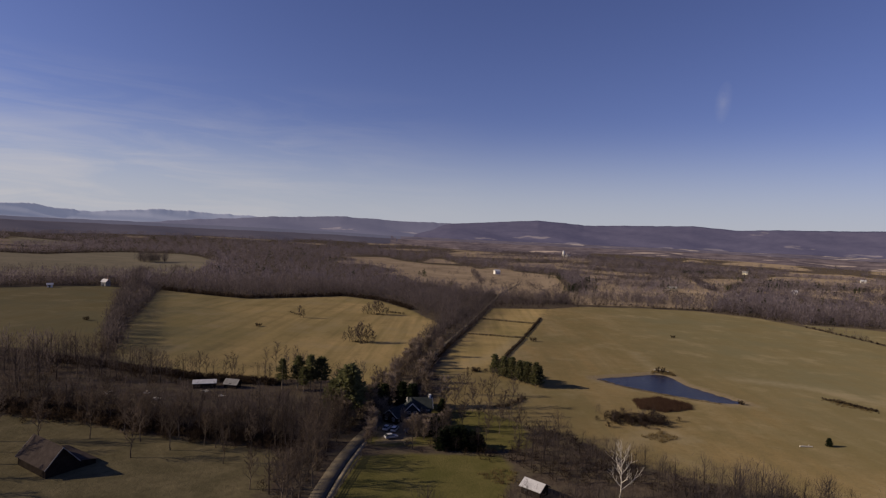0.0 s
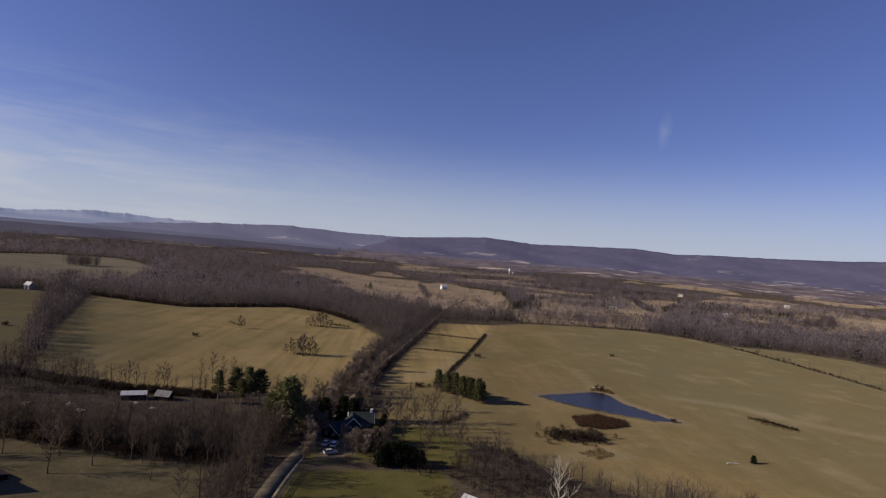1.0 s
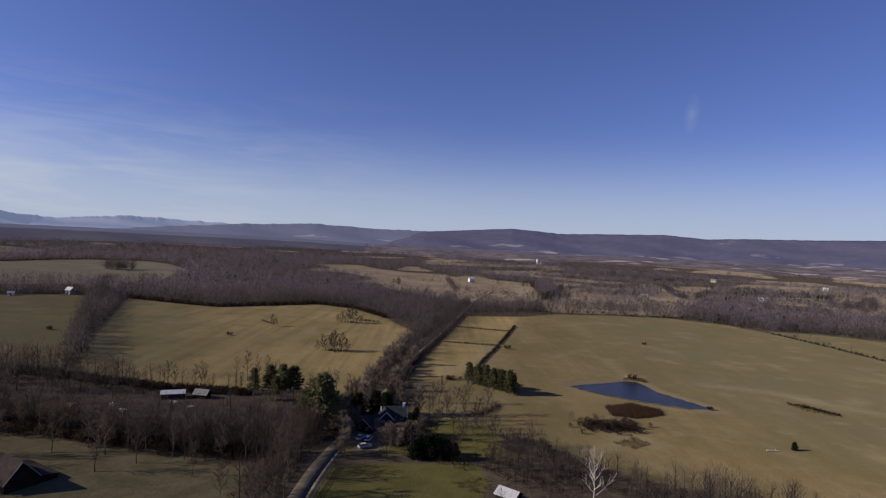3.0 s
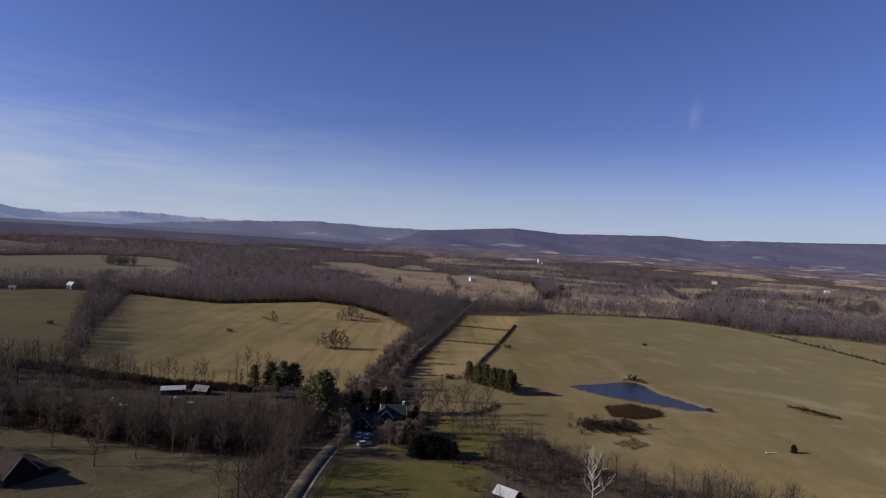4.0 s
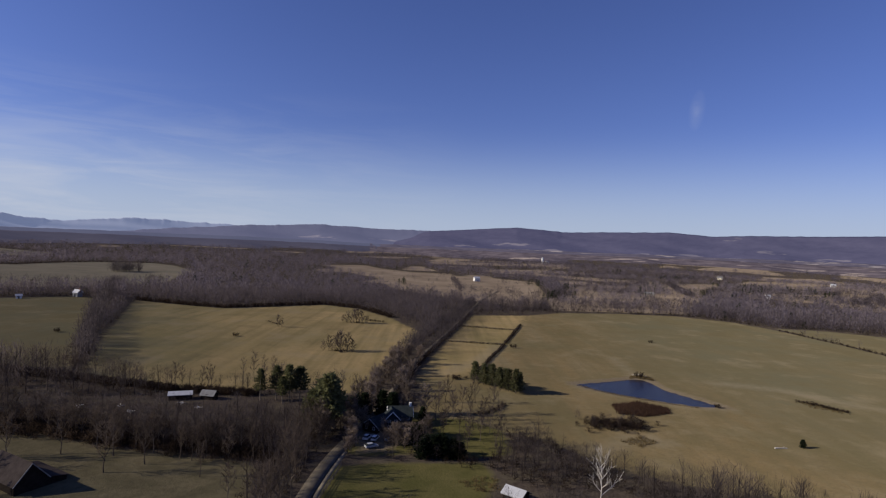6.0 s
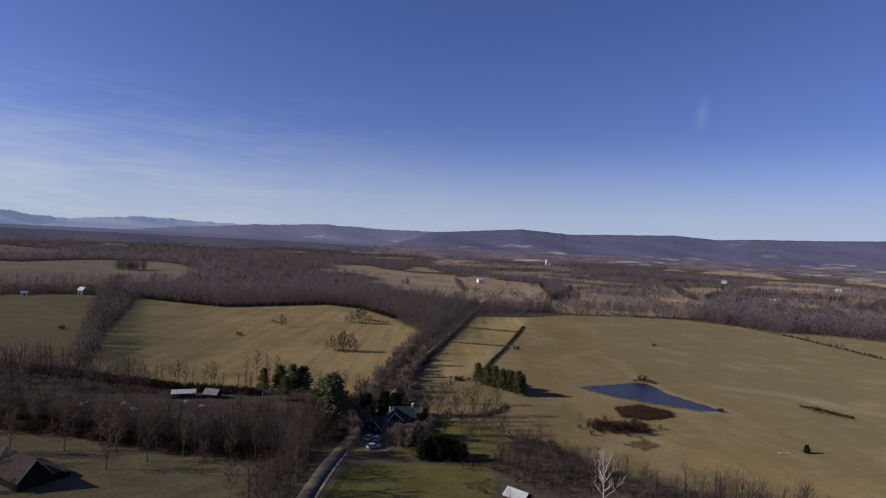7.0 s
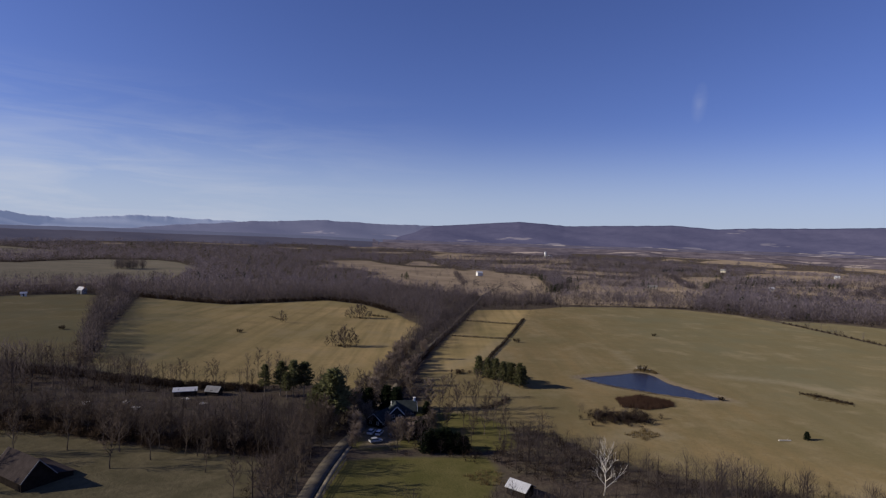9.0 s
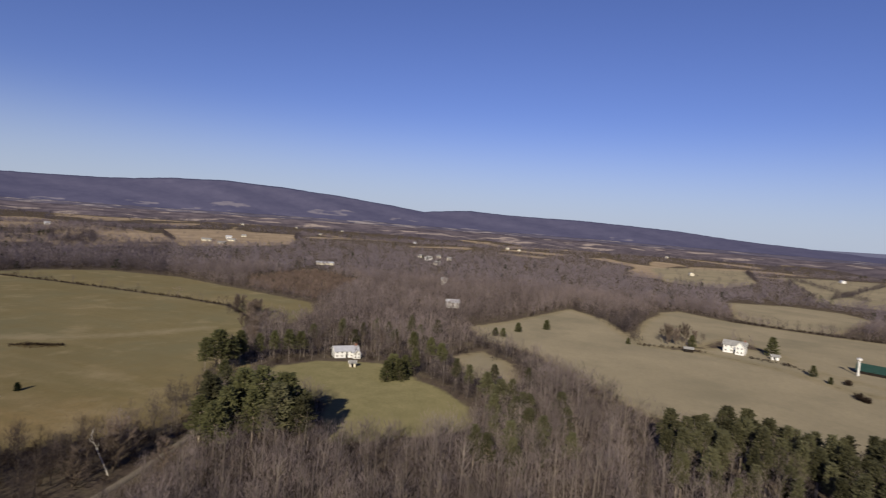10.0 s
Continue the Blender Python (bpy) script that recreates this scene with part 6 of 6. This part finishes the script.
for line, step, jit, lo, hi in (([(-178, 284), (-219, 358), (-287, 485)], 2.0, 2.5, 2, 4), ([(-208, 269), (-157, 257), (-114, 246), (-76, 243)], 0.32, 1.2, 2.0, 3.8), ([(-780, 900), (-694, 932), (-706, 1160), (-600, 1198)], 2.5, 2.0, 2, 3.5),
                                ([(319, 530), (326, 460), (330, 400), (334, 330), (331, 285), (300, 240)], 1.3, 0.9, 0.8, 2.2), ([(21, 296), (36, 352), (47, 392)], 0.6, 0.4, 1.0, 1.8),
                                ([(48, 398), (66, 470), (73, 500)], 0.6, 0.4, 1.0, 1.8), ([(47, 392), (8, 398)], 0.8, 0.4, 0.8, 1.5), ([(66, 466), (20, 478)], 0.8, 0.4, 0.8, 1.5),
                                ([(36, 590), (141, 630), (211, 640), (285, 620), (318, 560)], 2.5, 2.0, 1.2, 2.6), ([(597, -70), (584, -118), (560, -210)], 2.0, 1.0, 1.2, 2.5),
                                ([(-170, 197), (-124, 190), (-101, 183), (-46, 177)], 0.22, 3.2, 1.8, 4.4), ([(-160, 208), (-110, 200), (-60, 196)], 0.9, 3.0, 1.5, 3.5), ([(-31, 226), (-26, 273), (-13, 390), (20, 545)], 1.3, 1.4, 0.8, 2.6), ([(-40, 130), (-39, 150), (-38, 176), (-34, 200), (-29, 226)], 1.3, 1.0, 0.6, 1.6),
                                ([(-19, 236), (-14, 274), (-8, 327), (10, 430), (33, 567)], 0.7, 0.4, 1.2, 2.4), ([(363, -103), (358, -102)], 0.6, 1.0, 2, 3), ([(400, 6), (402, -8), (408, -22), (402, -34)], 0.9, 1.2, 0.6, 1.6), ([(404, -60), (396, -78), (384, -86)], 0.9, 1.5, 0.8, 2.0), ([(332, -99), (322, -100)], 0.5, 1.0, 2, 3), ([(-295, 560), (-261, 551), (-199, 533), (-165, 558), (-118, 597), (-78, 570), (-40, 510)], 0.9, 1.2, 2.0, 4.5),
                                ([(10, 178), (22, 186), (30, 196), (40, 200)], 1.0, 3.0, 1.2, 2.5), ([(60, 222), (72, 219), (80, 224)], 0.5, 3.0, 1.5, 3.2), ([(10, 285), (14, 290)], 0.5, 1.8, 1.5, 2.5), ([(-64, 349), (-53, 349)], 0.6, 1.6, 0.8, 2.0), ([(-72, 468), (-60, 467)], 0.9, 1.4, 0.8, 1.8), ([(17, 230), (22, 232), (27, 238), (30, 245)], 0.3, 0.5, 0.8, 1.4), ([(-136, 455), (-122, 440)], 1.2, 0.8, 0.6, 1.4), ([(-60, 484), (-44, 478)], 0.8, 0.8, 0.8, 1.8), ([(175, 272), (181, 265), (187, 256)], 0.16, 1.3, 0.6, 1.2), ([(64, 226), (74, 221), (82, 228)], 0.35, 3.0, 1.5, 3.2)):
    for px, py in along(line, step, jit, gen):
        h = gen.uniform(lo, hi)
        brush.append((px, py, h, h * gen.uniform(1.4, 2.2)))
brush = np.array(brush)
away = np.hypot(brush[:, 0], brush[:, 1]) > 205
far_off = np.hypot(brush[:, 0], brush[:, 1]) > 330
COARSE = [haze_tree(245 + k, 0, 40, 0.07, 0.3, 0.1) for k in range(4)]
TANGLE = [haze_tree(250 + k, 4, 80, 0.035, 0.28, 0.1) for k in range(4)]
join_growth("brush", TANGLE, brush[away & ~far_off], BRAMBLE, "dark leafless brush along hedges and wet ground", "brush", 19)
join_growth("brush", COARSE, brush[far_off], BRAMBLE, "dark leafless brush along field edges and fences", "brush", 16)
join_growth("brush", SCRAGGY, brush[~away], BRAMBLE, "dark leafless brush along field edges and fences", "brush", 7)


def tuft(seed, count):
    r = random.Random(seed)
    g = Geo()
    for _ in range(count):
        a, d = r.uniform(0, 6.28), 0.5 * math.sqrt(r.random())
        p = Vector((math.cos(a) * d, math.sin(a) * d, -0.05))
        g.blade(p, p + Vector((r.uniform(-0.2, 0.2), r.uniform(-0.2, 0.2), r.uniform(0.7, 1.05))), 0.09, r)
    return triangles(g)


TUFTS = [tuft(260 + k, 14) for k in range(4)]


def fill(plot, step, lo, hi):
    xs, ys = [p[0] for p in plot], [p[1] for p in plot]
    gx, gy = np.meshgrid(np.arange(min(xs), max(xs), step), np.arange(min(ys), max(ys), step))
    px, py = (gx + dice.uniform(-step, step, gx.shape) * 0.6).ravel(), (gy + dice.uniform(-step, step, gy.shape) * 0.6).ravel()
    ok = distance(px, py, plot) > 0
    h = dice.uniform(lo, hi, ok.sum())
    return np.column_stack([px[ok], py[ok], h, h * 1.2])


yard = np.concatenate([fill(BARN_YARD, 3.2, 0.8, 2.6), fill(GARDEN, 7.0, 0.6, 1.6)])
yard[:, 3] *= 1.4
join_growth("yard_brush", SCRAGGY, yard, YARD_TWIG, "grey-brown brush and saplings in the barn yard", "brush", 17)
scrub = fill(SCRUB, 4.5, 2.0, 6.0)
scrub[:, 3] *= 1.3
join_growth("scrub", SCRAGGY, scrub, SCRUB_TWIG, "reddish brown leafless scrub on old pasture", "scrub", 13)
common = np.concatenate([fill(COMMONS, 62, 6, 12), fill(EAST_COMMONS, 50, 6, 12), fill(FARM_FIELD, 60, 5, 10), fill(NORTH_FIELD, 55, 5, 9), fill(EAST_MEADOW, 50, 6, 11), fill(SOUTHEAST_MEADOW, 45, 6, 11)])
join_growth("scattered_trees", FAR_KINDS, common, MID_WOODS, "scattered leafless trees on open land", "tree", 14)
join_growth("reeds", TUFTS, fill([(79, 251), (92, 257), (103, 250), (101, 242), (88, 236), (78, 239)], 0.8, 1.0, 1.9), REED, "dark red-brown reeds in a wet hollow by the pond", "reeds", 8)
weeds = np.concatenate([fill([(174, 275), (182, 268), (189, 257), (183, 254), (174, 262)], 1.1, 0.5, 1.1), fill([(104, 304), (108, 310), (117, 309), (116, 300), (112, 303), (108, 306)], 0.9, 0.6, 1.6),
                        fill([(68, 205), (78, 212), (82, 206), (74, 200)], 1.1, 0.6, 1.5), fill([(8, 165), (14, 170), (20, 168), (20, 160), (14, 158)], 1.3, 0.5, 1.2), fill([(72, 285), (80, 273), (89, 265), (104, 257), (119, 251), (120, 252), (104, 259), (80, 276), (75, 288)], 0.8, 0.3, 0.8)])
join_growth("dead_weeds", TUFTS, weeds, WEEDS, "pale dead weeds in the pasture", "weeds", 9)

# ---- woods out on the plain ----
rows = []
for k in range(23000):
    rr = 640 * (2750 / 640) ** dice.rand()
    a = radians(dice.uniform(-50, 120))
    rows.append((rr * math.sin(a), rr * math.cos(a), rr))
rows = np.array(rows)
x, y, r = rows.T
clear = strip_distance(x, y)
for plot in CLEARED:
    clear = np.maximum(clear, distance(x, y, plot))
patch = np.sin(x / 170 + 2) * np.cos(y / 210 + x / 500) + 0.5 * np.sin((x + y) / 90) + dice.uniform(-0.8, 0.8, len(x))
az = np.degrees(np.arctan2(x, y))
wooded = ((az > -38) & (az < -6) & (r < 2400)) | ((az > 46) & (az < 90) & (r < 1400))
keep = (clear < -3) & (wooded | (patch > -0.75))
for hx, hy in HOMES:
    keep &= np.hypot(x - hx, y - hy) > 16
x, y, r = x[keep], y[keep], r[keep]
size = dice.uniform(9, 15, len(x)) * (1 + 0.12 * np.clip((r - 1500) / 1500, 0, 1))
wide = size * (1.0 + np.clip((r - 700) / 1300, 0, 2.0))
ever = dice.rand(len(x)) < np.where(r < 2400, 0.022, 0.01)
# Material chosen by distance and side, each with haze in its colour.
join_growth("distant_woods", FAR_KINDS, np.column_stack([x, y, size, wide])[~ever & (r >= 2150)], HAZY_OUTER_WOODS, "leafless woods below the mountains, turned blue-grey by haze", "woods", 23)
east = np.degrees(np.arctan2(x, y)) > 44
join_growth("distant_woods", FAR_KINDS, np.column_stack([x, y, size, wide])[~ever & (r < 2150) & east], HAZY_FAR_EAST_WOODS, "mauve-brown leafless woods behind the hill fields, paled by haze", "woods", 30)
join_growth("distant_woods", FAR_KINDS, np.column_stack([x, y, size, wide])[~ever & (r < 2150) & ~east], HAZY_FAR_WOODS, "purple-brown leafless woods across the valley, paled by haze", "woods", 10)
groves = np.array([(cx + gen.gauss(0, 9), cy + gen.gauss(0, 14), gen.uniform(8, 14), gen.uniform(8, 13)) for cx, cy, n in ((172, 985, 8), (205, 930, 8), (650, 1190, 12), (655, 1140, 9), (610, 1230, 8), (477, 1530, 7), (410, 1110, 5), (735, 1105, 8), (150, 745, 9), (172, 790, 7), (410, 905, 10), (330, 915, 6), (440, 840, 7), (600, 930, 8), (380, 990, 8), (700, 1010, 8), (300, 800, 5), (520, 985, 8), (470, 1010, 6), (-60, 905, 5), (640, 1180, 8), (690, 1130, 8), (585, 1060, 7)) for _ in range(n)] + [(cx, cy, gen.uniform(6, 9), gen.uniform(8, 11)) for cx, cy in along([(534, 1400), (590, 1425), (651, 1441)], 1.6, 7.0, gen)] + [(cx, cy, gen.uniform(6, 9), gen.uniform(8, 11)) for cx, cy in along([(560, 1800), (660, 1790)], 4.0, 5.0, gen)])
join_growth("far_pines", [low_pine(340 + k, 60, 0.07) for k in range(4)], groves, FAR_PINES, "dark evergreens by distant houses", "tree", 18)
join_growth("distant_pines", [low_pine(330 + k, 40, 0.09) for k in range(4)], np.column_stack([x, y, size * 0.9, size * 1.3])[ever], FAR_PINES, "dark evergreens among the distant woods", "woods", 11)
